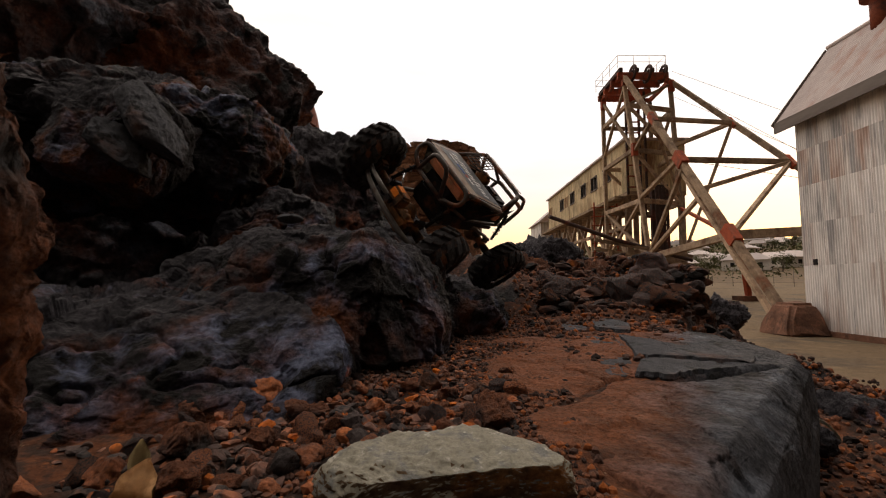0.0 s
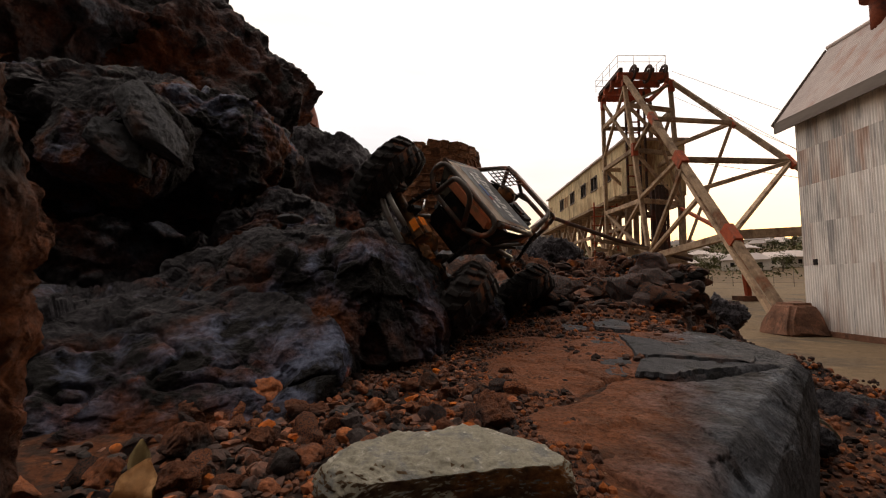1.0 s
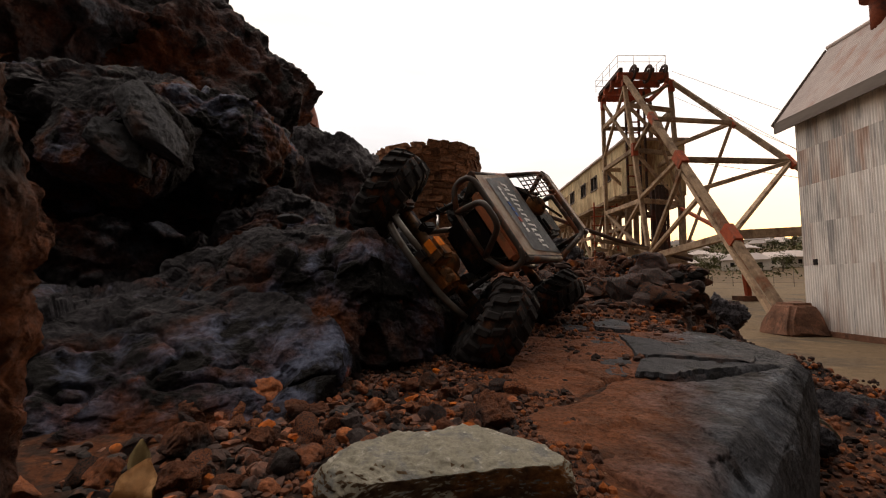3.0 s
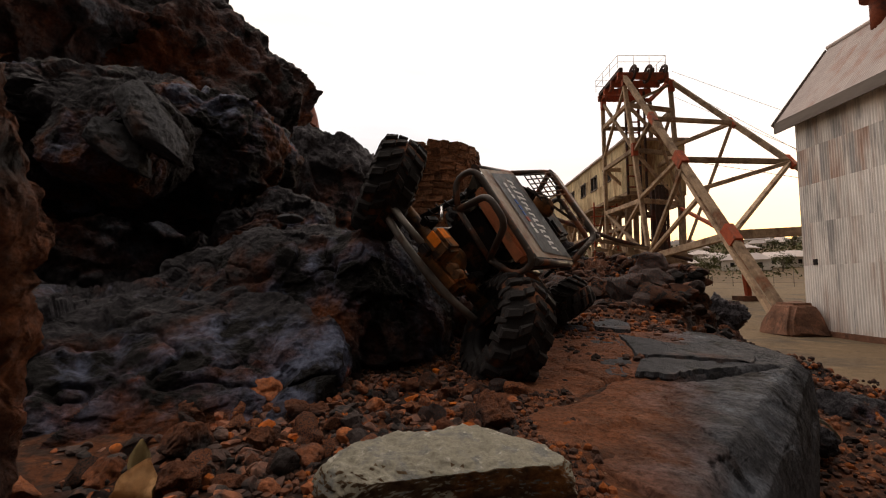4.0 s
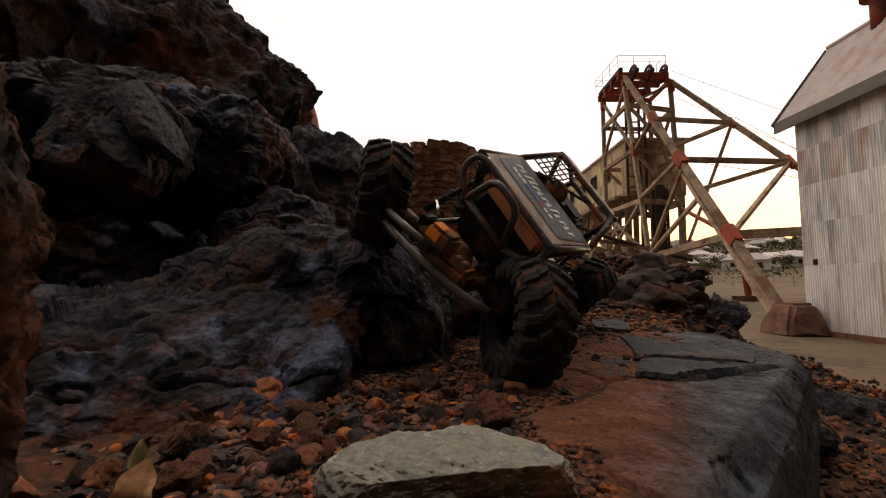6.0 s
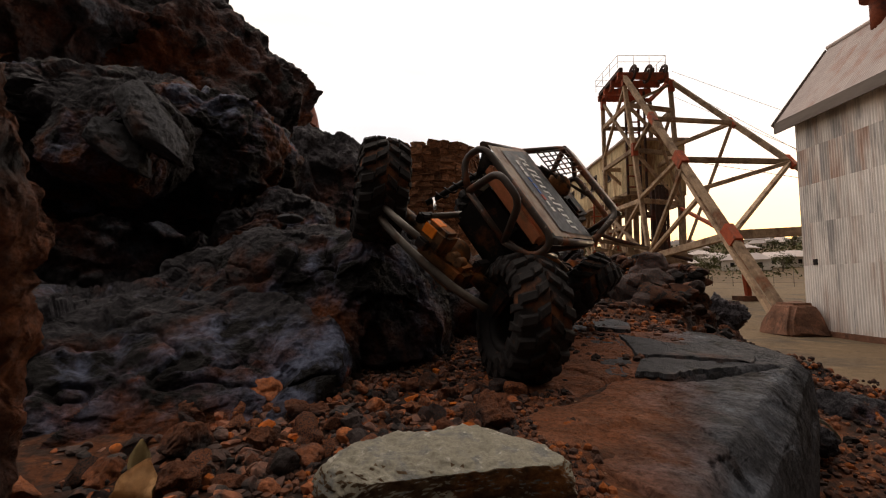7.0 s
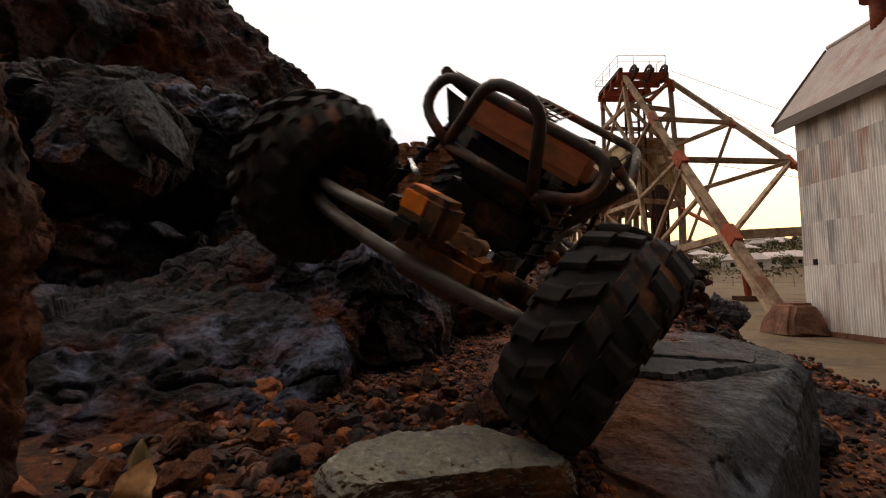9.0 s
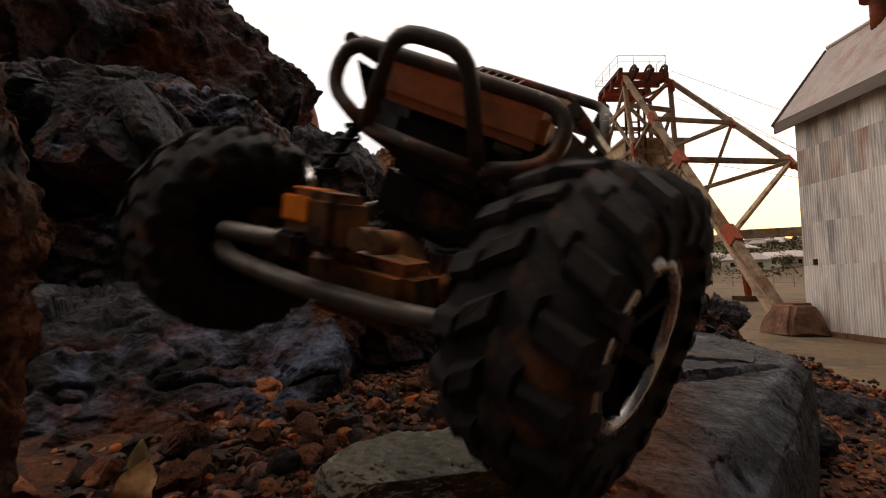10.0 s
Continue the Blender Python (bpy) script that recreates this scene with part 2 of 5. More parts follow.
M_ROD = mat("scuffed_grey_rod", (0.13, 0.115, 0.10), 0.45, metal=0.4, spots=(((0.10, 0.06, 0.04), 40, 0.52, 0.66),), vary=0.25, vscale=90, spec=0.3)
M_PLATE = mat("scuffed_tan_plate", (0.46, 0.34, 0.23), 0.45, spots=(((0.24, 0.10, 0.045), 24, 0.48, 0.64), ((0.60, 0.56, 0.50), 40, 0.60, 0.72)), vary=0.2, vscale=60, spec=0.3)
M_PANEL = mat("dark_grey_decal", (0.050, 0.052, 0.056), 0.4, spots=(((0.18, 0.10, 0.06), 30, 0.54, 0.68), ((0.36, 0.33, 0.30), 60, 0.62, 0.70)), vary=0.3, vscale=60, spec=0.3)
M_LETTER = mat("white_lettering", (0.75, 0.74, 0.72), 0.5, vary=0.1, vscale=90)
M_BLUE = mat("blue_decal", (0.06, 0.13, 0.38), 0.5, vary=0.1, vscale=90)
M_REDPRINT = mat("red_decal", (0.42, 0.06, 0.04), 0.5, vary=0.15, vscale=90)
M_ORANGE = mat("orange_label", (0.80, 0.22, 0.02), 0.5, spots=(((0.30, 0.10, 0.03), 90, 0.55, 0.68),), vary=0.15, vscale=120)
M_SCOOP = mat("faded_orange_panel", (0.66, 0.26, 0.13), 0.55, spots=(((0.30, 0.19, 0.11), 34, 0.5, 0.66),), vary=0.25, vscale=60)
M_BLACK = mat("black_plastic", (0.016, 0.014, 0.014), 0.6, spots=(((0.13, 0.050, 0.022), 30, 0.55, 0.68),), vary=0.3, vscale=60)
M_SILVER = mat("bright_aluminium", (0.55, 0.54, 0.53), 0.25, metal=1.0, vary=0.1, vscale=80)
M_BROWNMETAL = mat("dusty_bronze_housing", (0.13, 0.068, 0.032), 0.6, metal=0.2, spots=(((0.30, 0.115, 0.035), 34, 0.50, 0.62), ((0.03, 0.02, 0.015), 50, 0.54, 0.62)), vary=0.3, vscale=60)


# ---- shape helpers ----
def hash3(i, j, k, seed):
    n = (i * 374761393 + j * 668265263 + k * 2147483647 + seed * 974634217) & 0xFFFFFFFF
    n = ((n ^ (n >> 13)) * 1274126177) & 0xFFFFFFFF
    return ((n ^ (n >> 16)) & 0xFFFF) / 32767.5 - 1.0


def vnoise(p, seed=0):
    """Smooth value noise in -1..1 at the rows of p."""
    f = np.floor(p).astype(np.int64)
    u = p - f
    u = u * u * u * (u * (u * 6 - 15) + 10)
    out = 0
    for a in (0, 1):
        for b in (0, 1):
            for c in (0, 1):
                w = (u[:, 0] if a else 1 - u[:, 0]) * (u[:, 1] if b else 1 - u[:, 1]) * (u[:, 2] if c else 1 - u[:, 2])
                out = out + w * hash3(f[:, 0] + a, f[:, 1] + b, f[:, 2] + c, seed)
    return out


def fbm(p, octaves=5, seed=0, gain=0.5, ridge=False):
    s, a = 0, 1.0
    for o in range(octaves):
        v = vnoise(p * 2.03 ** o + o * 17.3, seed + o)
        s = s + a * ((1 - 2 * np.abs(v)) if ridge else v)
        a *= gain
    return s


def mesh_np(name, verts, faces, smooth=True):
    me = bpy.data.meshes.new(name)
    me.from_pydata(verts.tolist() if hasattr(verts, "tolist") else verts, [], faces.tolist() if hasattr(faces, "tolist") else faces)
    if smooth:
        me.polygons.foreach_set("use_smooth", [True] * len(me.polygons))
    me.update()
    return me


ICO = {}


def ico(sub):
    if sub not in ICO:
        bm = bmesh.new()
        bmesh.ops.create_icosphere(bm, subdivisions=sub, radius=1)
        ICO[sub] = (np.array([v.co[:] for v in bm.verts]), np.array([[v.index for v in f.verts] for f in bm.faces]))
        bm.free()
    return ICO[sub]


def chips(q, seed):
    """Broken facets: every cell of a jittered lattice is a small plane with its own height and tilt, in about -1..1."""
    q = q + 0.22 * np.stack([vnoise(q * 1.7 + 9.1 * k, seed + 40 + k) for k in range(3)], -1)
    base = np.floor(q).astype(np.int64)
    best = np.full(len(q), 1e9)
    cell = base.copy()
    away = np.zeros_like(q)
    for a in (-1, 0, 1):
        for b in (-1, 0, 1):
            for c in (-1, 0, 1):
                g = base + np.array((a, b, c))
                d = q - g - 0.5 - 0.42 * np.stack([hash3(g[:, 0], g[:, 1], g[:, 2], seed + k) for k in (1, 2, 3)], -1)
                dd = (d * d).sum(1)
                near = dd < best
                best[near], cell[near], away[near] = dd[near], g[near], d[near]
    t = np.stack([hash3(cell[:, 0], cell[:, 1], cell[:, 2], seed + k) for k in (4, 5, 6)], -1)
    return 0.45 * hash3(cell[:, 0], cell[:, 1], cell[:, 2], seed + 7) + 0.9 * (away * t).sum(1)


def rock_mesh(name, radii, seed=0, sub=5, cuts=22, facet=0.74, rough=0.075, freq=2.0, fine=0.016, material=None, planes=(), crack=0.0, split=0.035, flat=False, square=2.0, chip=0.0, chip_size=3.0):
    """A boulder: a ball cut by random planes, scaled to its radii, cut by planes given in metres, warped by ridged noise, pitted."""
    v, f = ico(sub)
    v = v.copy()
    if square != 2.0:
        v /= ((np.abs(v) ** square).sum(1) ** (1 / square))[:, None]
        v *= 0.92
    rs = np.random.RandomState(seed)
    for _ in range(cuts):
        n = rs.normal(size=3)
        n /= np.linalg.norm(n)
        d = facet + (1 - facet) * rs.rand() * 0.9
        over = np.maximum(v @ n - d, 0)
        v -= over[:, None] * n * 0.95
    v = v * np.array(radii)
    for nx, ny, nz, d in planes:
        n = np.array((nx, ny, nz)) / math.sqrt(nx * nx + ny * ny + nz * nz)
        over = np.maximum(v @ n - d, 0)
        v -= over[:, None] * n * 0.95
    n0 = v / np.array(radii) ** 2
    n0 /= np.linalg.norm(n0, axis=1)[:, None] + 1e-9
    r = float(np.cbrt(np.prod(radii)))
    q = v / r + seed * 3.7
    bump = rough * fbm(q * freq, 4, seed) + rough * 0.22 * fbm(q * freq * 2.7, 2, seed + 9, 0.5, ridge=True) + fine * fbm(q * freq * 6, 6, seed + 5, 0.72) - fine * 1.0 * np.clip(fbm(q * freq * 9, 2, seed + 15) - 0.5, 0, 1)
    if crack:
        w = np.abs(fbm(q * 1.7, 3, seed + 31))
        bump = bump - crack * np.exp(-(w / split) ** 2)
    if chip:
        bump = bump + chip * chips(q * chip_size, seed + 60) + 0.24 * chip * chips(q * chip_size * 2.9, seed + 80)
    v = v + n0 * (bump * r)[:, None]
    me = mesh_np(name, v, f, smooth=not flat)
    if material:
        me.materials.append(material)
    return me


def boulder(x, y, z, radii, turn=(0, 0, 0), label="dark ironstone boulder with rusty patches", name="boulder", material=None, group="boulders of the slope", **kw):
    ob = new(name, rock_mesh(name, radii, material=material or M_ROCK, **kw))
    ob.matrix_basis = pose(x, y, z, *turn)
    return tagged(ob, label, "rock", group)


def part(name, bm, material, parent, label=""):
    me = bpy.data.meshes.new(name)
    bm.to_mesh(me)
    bm.free()
    me.materials.append(material)
    ob = new(name, me)
    ob.parent = parent
    if label:
        ob["label"] = label
    return ob


def beam_bm(a, b, w, h, bm=None, bevel=0.0):
    """A square timber from a to b."""
    bm = bm or bmesh.new()
    a, b = Vector(a), Vector(b)
    d = (b - a).normalized()
    up = Vector((0, 0, 1)) if abs(d.z) < 0.95 else Vector((0, 1, 0))
    s = d.cross(up).normalized()
    u = s.cross(d).normalized()
    vs = [bm.verts.new(p + s * i * w / 2 + u * j * h / 2) for p in (a, b) for i, j in ((-1, -1), (1, -1), (1, 1), (-1, 1))]
    for q in ((3, 2, 1, 0), (4, 5, 6, 7), (0, 1, 5, 4), (1, 2, 6, 5), (2, 3, 7, 6), (3, 0, 4, 7)):
        bm.faces.new([vs[i] for i in q])
    if bevel:
        bmesh.ops.bevel(bm, geom=list(bm.edges), offset=bevel, segments=1, affect="EDGES")
    return bm


def tube_bm(points, r, seg=10, bm=None, bend=0.0):
    """A round tube along points; bend rounds the corners by that length."""
    bm = bm or bmesh.new()
    pts = [Vector(p) for p in points]
    if bend:
        out = [pts[0]]
        for a, b, c in zip(pts, pts[1:], pts[2:]):
            l1, l2 = min(bend, (a - b).length * 0.45), min(bend, (c - b).length * 0.45)
            p, q = b + (a - b).normalized() * l1, b + (c - b).normalized() * l2
            out += [p.lerp(b, s).lerp(b.lerp(q, s), s) for s in (0, 0.25, 0.5, 0.75, 1)]
        pts = out + [pts[-1]]
    rings = []
    side = None
    for i, p in enumerate(pts):
        d = (pts[min(i + 1, len(pts) - 1)] - pts[max(i - 1, 0)]).normalized()
        if side is None:
            side = d.orthogonal().normalized()
        side = (side - d * side.dot(d)).normalized()
        o = d.cross(side)
        rings.append([bm.verts.new(p + (side * math.cos(k * math.tau / seg) + o * math.sin(k * math.tau / seg)) * r) for k in range(seg)])
    for a, b in zip(rings, rings[1:]):
        for k in range(seg):
            f = bm.faces.new((a[k], a[(k + 1) % seg], b[(k + 1) % seg], b[k]))
            f.smooth = True
    bm.faces.new(rings[0][::-1])
    bm.faces.new(rings[-1])
    return bm


def box_bm(x0, x1, y0, y1, z0, z1, bevel=0.0, bm=None):
    fresh = bmesh.new()
    bmesh.ops.create_cube(fresh, size=1)
    for v in fresh.verts:
        v.co = Vector(((x0 + x1) / 2 + v.co.x * (x1 - x0), (y0 + y1) / 2 + v.co.y * (y1 - y0), (z0 + z1) / 2 + v.co.z * (z1 - z0)))
    if bevel:
        bmesh.ops.bevel(fresh, geom=list(fresh.edges), offset=bevel, segments=2, affect="EDGES")
    return fresh


# ---- ground ----
def smooth(a, b, t):
    t = np.clip((t - a) / (b - a), 0, 1)
    return t * t * (3 - 2 * t)


def ground_z(x, y):
    """Height of the one ground sheet: yard, spoil heap with the ledge, far hillside."""
    x, y = np.asarray(x, float), np.asarray(y, float)
    p = np.stack([x, y, 0 * x], -1).reshape(-1, 3)
    r = np.hypot(x, y)
    yard = 0.045 * np.clip(y - 12, 0, 30) - 1.2 * smooth(46, 75, r)
    yard = yard + (smooth(60, 420, r) * 30 - smooth(900, 3000, r) * 20) * smooth(-20, 40, y)
    top = 1.277 + 0.054 * np.clip(y, -1, 4) + 0.04 * np.clip(y - 1, 0, 3)
    yc = np.clip(y, 0, 8)
    edge = np.where(yc < 1.4, 0.58 * yc - 0.03, 0.782 + 0.15 * (yc - 1.4))
    wob = 0.06 * fbm(p * 2.4, 3, 21).reshape(x.shape) * smooth(0.5, 1.2, y)
    s = x - edge + wob
    shelf = 0.03 + 0.27 * (1 - smooth(0.8, 1.3, y))
    heap = top - 0.15 * smooth(0.0, 0.07, s) - 0.72 * np.clip(s - shelf, 0, 9)
    heap = heap - 0.55 * np.clip(y - 4.0, 0, 20) - 0.5 * np.clip(-y - 1.2, 0, 20)
    rise = 1.25 * smooth(0.85, 2.2, -x - 0.05 + 0.20 * (y - 0.9)) * (1 - smooth(3.6, 6.5, -x)) * smooth(-2.5, 0.5, y)
    heap = heap + rise
    rough = smooth(0.72, 1.5, r)
    heap = heap + rough * (0.06 * fbm(p * 2.1, 4, 3).reshape(x.shape) + 0.045 * fbm(p * 6, 5, 5, 0.6, True).reshape(x.shape))
    heap = heap + 0.0035 * fbm(p * 35, 3, 8).reshape(x.shape)
    yard = yard + 0.015 * fbm(p * 1.1, 3, 6).reshape(x.shape) * (1 - smooth(30, 60, r))
    return np.maximum(heap, yard)


def build_ground():
    n = 470
    u = np.linspace(-1, 1, n)
    k = 10.2
    ax = np.sinh(u * k) / np.sinh(k) * 3500
    X, Y = np.meshgrid(ax, ax + 0.55, indexing="ij")
    Z = ground_z(X, Y)
    v = np.stack([X, Y, Z], -1).reshape(-1, 3)
    i, j = np.meshgrid(np.arange(n - 1), np.arange(n - 1), indexing="ij")
    a = (i * n + j).ravel()
    f = np.stack([a, a + n, a + n + 1, a + 1], -1)
    me = mesh_np("ground", v, f)
    for m in (M_YARD, M_MOUND, M_GRIT, M_BANK):
        me.materials.append(m)
    c = v[f].mean(1)
    r = np.hypot(c[:, 0], c[:, 1])
    yard_z = 0.045 * np.clip(c[:, 1] - 12, 0, 30)
    heap = (c[:, 2] > yard_z + 0.06) & (r < 16)
    ragged = 0.35 * fbm(c * np.array((3.0, 3.0, 0.0)), 3, 77)
    grit = heap & (np.hypot((c[:, 0] - 0.2) / 0.75, (c[:, 1] - 0.35) / 0.68) + ragged < 1)
    me.polygons.foreach_set("material_index", heap.astype(int) + grit.astype(int) + 2 * (heap & ~grit & (c[:, 0] > 0.05 + 0.3 * ragged) & (c[:, 1] > 0.3)))
    return tagged(new("ground", me), "brown gravel yard with a dark rusty spoil heap", "ground", kind="structure")


ground = build_ground()

# ---- boulders of the heap ----
boulder(-0.188, 0.615, 1.360, (0.205, 0.17, 0.122), (0, 3, -6), seed=3, sub=8, cuts=12, facet=0.8, square=2.8, chip=0.085, chip_size=1.7, fine=0.009, rough=0.05, planes=((0.72, -0.35, 0.6, 0.150), (-0.1, -0.8, 0.55, 0.110)), crack=0.03, label="large dark blue-grey ironstone boulder on the ledge")
boulder(-0.360, 0.460, 1.262, (0.290, 0.225, 0.145), (0, -2, 12), seed=5, sub=8, cuts=10, facet=0.8, square=3.2, chip=0.075, chip_size=1.8, fine=0.009, rough=0.05, planes=((0.06, -0.60, 0.80, 0.122),), crack=0.04, label="dark ironstone boulder with rust and blue-grey bloom")
boulder(-0.552, 0.745, 1.635, (0.122, 0.105, 0.112), (8, 10, 10), seed=8, sub=7, cuts=26, facet=0.62, fine=0.009, rough=0.05, chip=0.11, chip_size=1.7, planes=((0.75, -0.5, 0.3, 0.100), (0.1, -0.35, -0.9, 0.085)), label="cracked grey-black boulder above a dark hollow")
boulder(-0.72, 1.04, 1.715, (0.38, 0.27, 0.185), (0, 5, 12), seed=9, sub=7, square=2.6, chip=0.09, label="dark rock roofing a hollow")
boulder(-0.365, 0.96, 1.47, (0.115, 0.13, 0.150), (0, 14, 20), seed=17, sub=7, square=2.5, fine=0.01, chip=0.12, chip_size=1.8, label="rust-flecked dark rock beside a hollow")
boulder(-0.455, 0.675, 1.650, (0.026, 0.055, 0.100), (6, -36, -14), seed=10, sub=6, cuts=14, facet=0.6, rough=0.03, square=3.5, chip=0.05, material=M_SLABDARK, name="slab", label="split grey slab leaning on a boulder")
boulder(-0.49, 0.660, 1.605, (0.028, 0.045, 0.060), (10, -46, -10), seed=11, sub=6, cuts=14, facet=0.6, rough=0.03, square=3.5, chip=0.05, material=M_SLABDARK, name="slab", label="shorter grey slab split from a boulder")
boulder(-1.80, 2.25, 2.05, (1.34, 0.98, 1.42), (0, 0, 0), seed=12, sub=8, rough=0.06, freq=3.4, cuts=40, facet=0.72, chip=0.050, chip_size=3.4, material=M_MOUND, planes=((0.80, -0.10, 0.60, 1.075),), crack=0.02, fine=0.009, label="huge dark rock face streaked with rust")
boulder(-1.62, 1.55, 2.20, (0.55, 0.40, 0.52), (0, -10, 30), seed=13, sub=7, rough=0.08, material=M_MOUND, fine=0.010, freq=2.0, cuts=30, facet=0.66, chip=0.12, chip_size=2.0, label="rust-streaked dark boulder high on the slope")
boulder(-1.25, 1.45, 1.55, (0.55, 0.42, 0.45), (0, 12, 8), seed=14, sub=7, rough=0.09, material=M_MOUND, fine=0.010, freq=2.0, cuts=30, facet=0.66, chip=0.12, chip_size=2.0, label="rust-streaked dark boulder below the rock face")
boulder(-0.40, 1.58, 1.60, (0.34, 0.30, 0.315), (0, 20, 0), seed=15, sub=7, rough=0.09, material=M_MOUND, fine=0.010, freq=2.0, cuts=30, facet=0.66, chip=0.12, chip_size=2.0, label="broken dark rock shoulder of the slope")
boulder(-0.13, 1.20, 1.42, (0.15, 0.14, 0.13), (0, 15, 20), seed=16, sub=6, rough=0.10, chip=0.10)
boulder(-0.190, 0.150, 1.375, (0.036, 0.04, 0.128), (0, 3, 0), seed=21, sub=6, rough=0.10, chip=0.08, material=M_RUSTROCK, label="rust-brown rock standing close by")
boulder(0.00, 0.86, 1.335, (0.15, 0.17, 0.07), (4, 8, 20), seed=23, sub=6, square=2.6, chip=0.09, label="low dark rock shelf beneath the crawler")
boulder(-0.065, 0.755, 1.350, (0.125, 0.11, 0.110), (0, 12, 20), seed=24, sub=7, square=2.6, facet=0.7, chip=0.07, planes=((0.80, -0.35, 0.45, 0.085),), label="dark blue-grey rock wedged behind a boulder")
boulder(-0.085, 0.70, 1.450, (0.020, 0.02, 0.045), (8, -28, 0), seed=25, sub=5, facet=0.68, rough=0.06, chip=0.06, material=M_SLABDARK, label="small upright grey splinter of rock", name="splinter")
boulder(-0.195, 0.560, 1.483, (0.016, 0.012, 0.006), (0, 0, 20), seed=26, sub=4, material=M_SLABDARK, label="small flat pebble on a boulder", name="pebble")
boulder(0.215, 0.99, 1.335, (0.065, 0.05, 0.022), (0, 4, 0), seed=27, sub=5, facet=0.7, material=M_SLABDARK, rough=0.05, chip=0.06, label="flat grey stone on rubble", name="stone")
# the bank: long broken ledges with smaller blocks between them
for k, (x, y, z, r) in enumerate(((0.70, 1.36, 1.215, 0.19), (0.72, 1.66, 1.32, 0.20), (0.64, 2.0, 1.40, 0.22), (0.55, 2.6, 1.52, 0.28), (0.86, 2.3, 1.38, 0.22), (0.35, 1.45, 1.36, 0.13), (0.56, 1.20, 1.235, 0.12), (0.35, 2.0, 1.46, 0.17), (0.95, 2.9, 1.47, 0.26), (0.70, 1.10, 1.155, 0.11), (0.50, 1.38, 1.32, 0.11), (0.90, 1.54, 1.20, 0.15), (0.97, 1.80, 1.27, 0.17), (1.02, 2.4, 1.40, 0.23), (0.45, 1.12, 1.29, 0.075), (0.82, 1.26, 1.15, 0.11))):
    boulder(x, y, z - 0.03, (r * 1.45, r * 1.15, r * 0.62), (4, 8 - 3 * (k % 4), 40 * k), seed=50 + k, sub=6, rough=0.07, cuts=26, facet=0.58, square=3.0, fine=0.045, chip=0.11, chip_size=2.4, material=M_MOUND if k % 3 == 0 else M_BANK, label="rough dark rusty ledge of the bank", group="boulders of the bank")
for k, (x, y, z, r) in enumerate(((0.69, 0.76, 1.17, 0.075), (0.62, 0.84, 1.22, 0.06), (0.80, 0.98, 1.15, 0.08), (0.52, 0.52, 1.12, 0.05), (0.93, 1.05, 1.09, 0.06), (0.50, 0.62, 1.19, 0.035))):
    boulder(x, y, z, (r, r * 0.85, r * 0.6), (0, 10, 55 * k), seed=70 + k, sub=5, rough=0.10, chip=0.12, label="dark stone beside the slab", group="stones beside the slab")

# the cracked slab: a thick base with split plates on it
slab_base = boulder(0.185, 0.50, 1.262, (0.235, 0.42, 0.115), (3.1, 0, -20), seed=31, sub=8, material=M_SLAB, rough=0.010, fine=0.0028, freq=2.6, cuts=6, facet=0.86, crack=0.02, split=0.010, chip=0.008, chip_size=3.2, planes=((0, 0, 1, 0.042), (0.914, -0.407, 0.12, 0.158), (0.65, -0.29, 0.70, 0.132), (-0.5, -0.7, 0.5, 0.20)), label="flat grey slab with rusty film and cracks", name="slab")


def split_open(ob, line, wide, deep):
    """Opens a crack along a line on top of a rock."""
    me, inv = ob.data, ob.matrix_basis.inverted()
    v = np.zeros(len(me.vertices) * 3)
    me.vertices.foreach_get("co", v)
    v = v.reshape(-1, 3)
    far = np.full(len(v), 1e9)
    for a, b in zip(line, line[1:]):
        a, b = np.array((inv @ Vector((*a, 1.304)))[:2]), np.array((inv @ Vector((*b, 1.304)))[:2])
        t = np.clip(((v[:, :2] - a) @ (b - a)) / ((b - a) @ (b - a)), 0, 1)
        far = np.minimum(far, np.linalg.norm(v[:, :2] - a - t[:, None] * (b - a) + 0.0015 * np.stack([vnoise(v * 90, 3), vnoise(v * 90, 4)], -1), axis=1))
    v[:, 2] -= np.where(v[:, 2] > 0, deep * np.exp(-(far / wide) ** 2), 0)
    me.vertices.foreach_set("co", v.ravel())
    me.update()


split_open(slab_base, [(0.060, 0.372), (0.082, 0.378), (0.112, 0.390), (0.146, 0.420), (0.170, 0.452), (0.198, 0.462)], 0.0026, 0.012)
split_open(slab_base, [(0.198, 0.460), (0.232, 0.449), (0.266, 0.462), (0.322, 0.483), (0.37, 0.498)], 0.0042, 0.016)


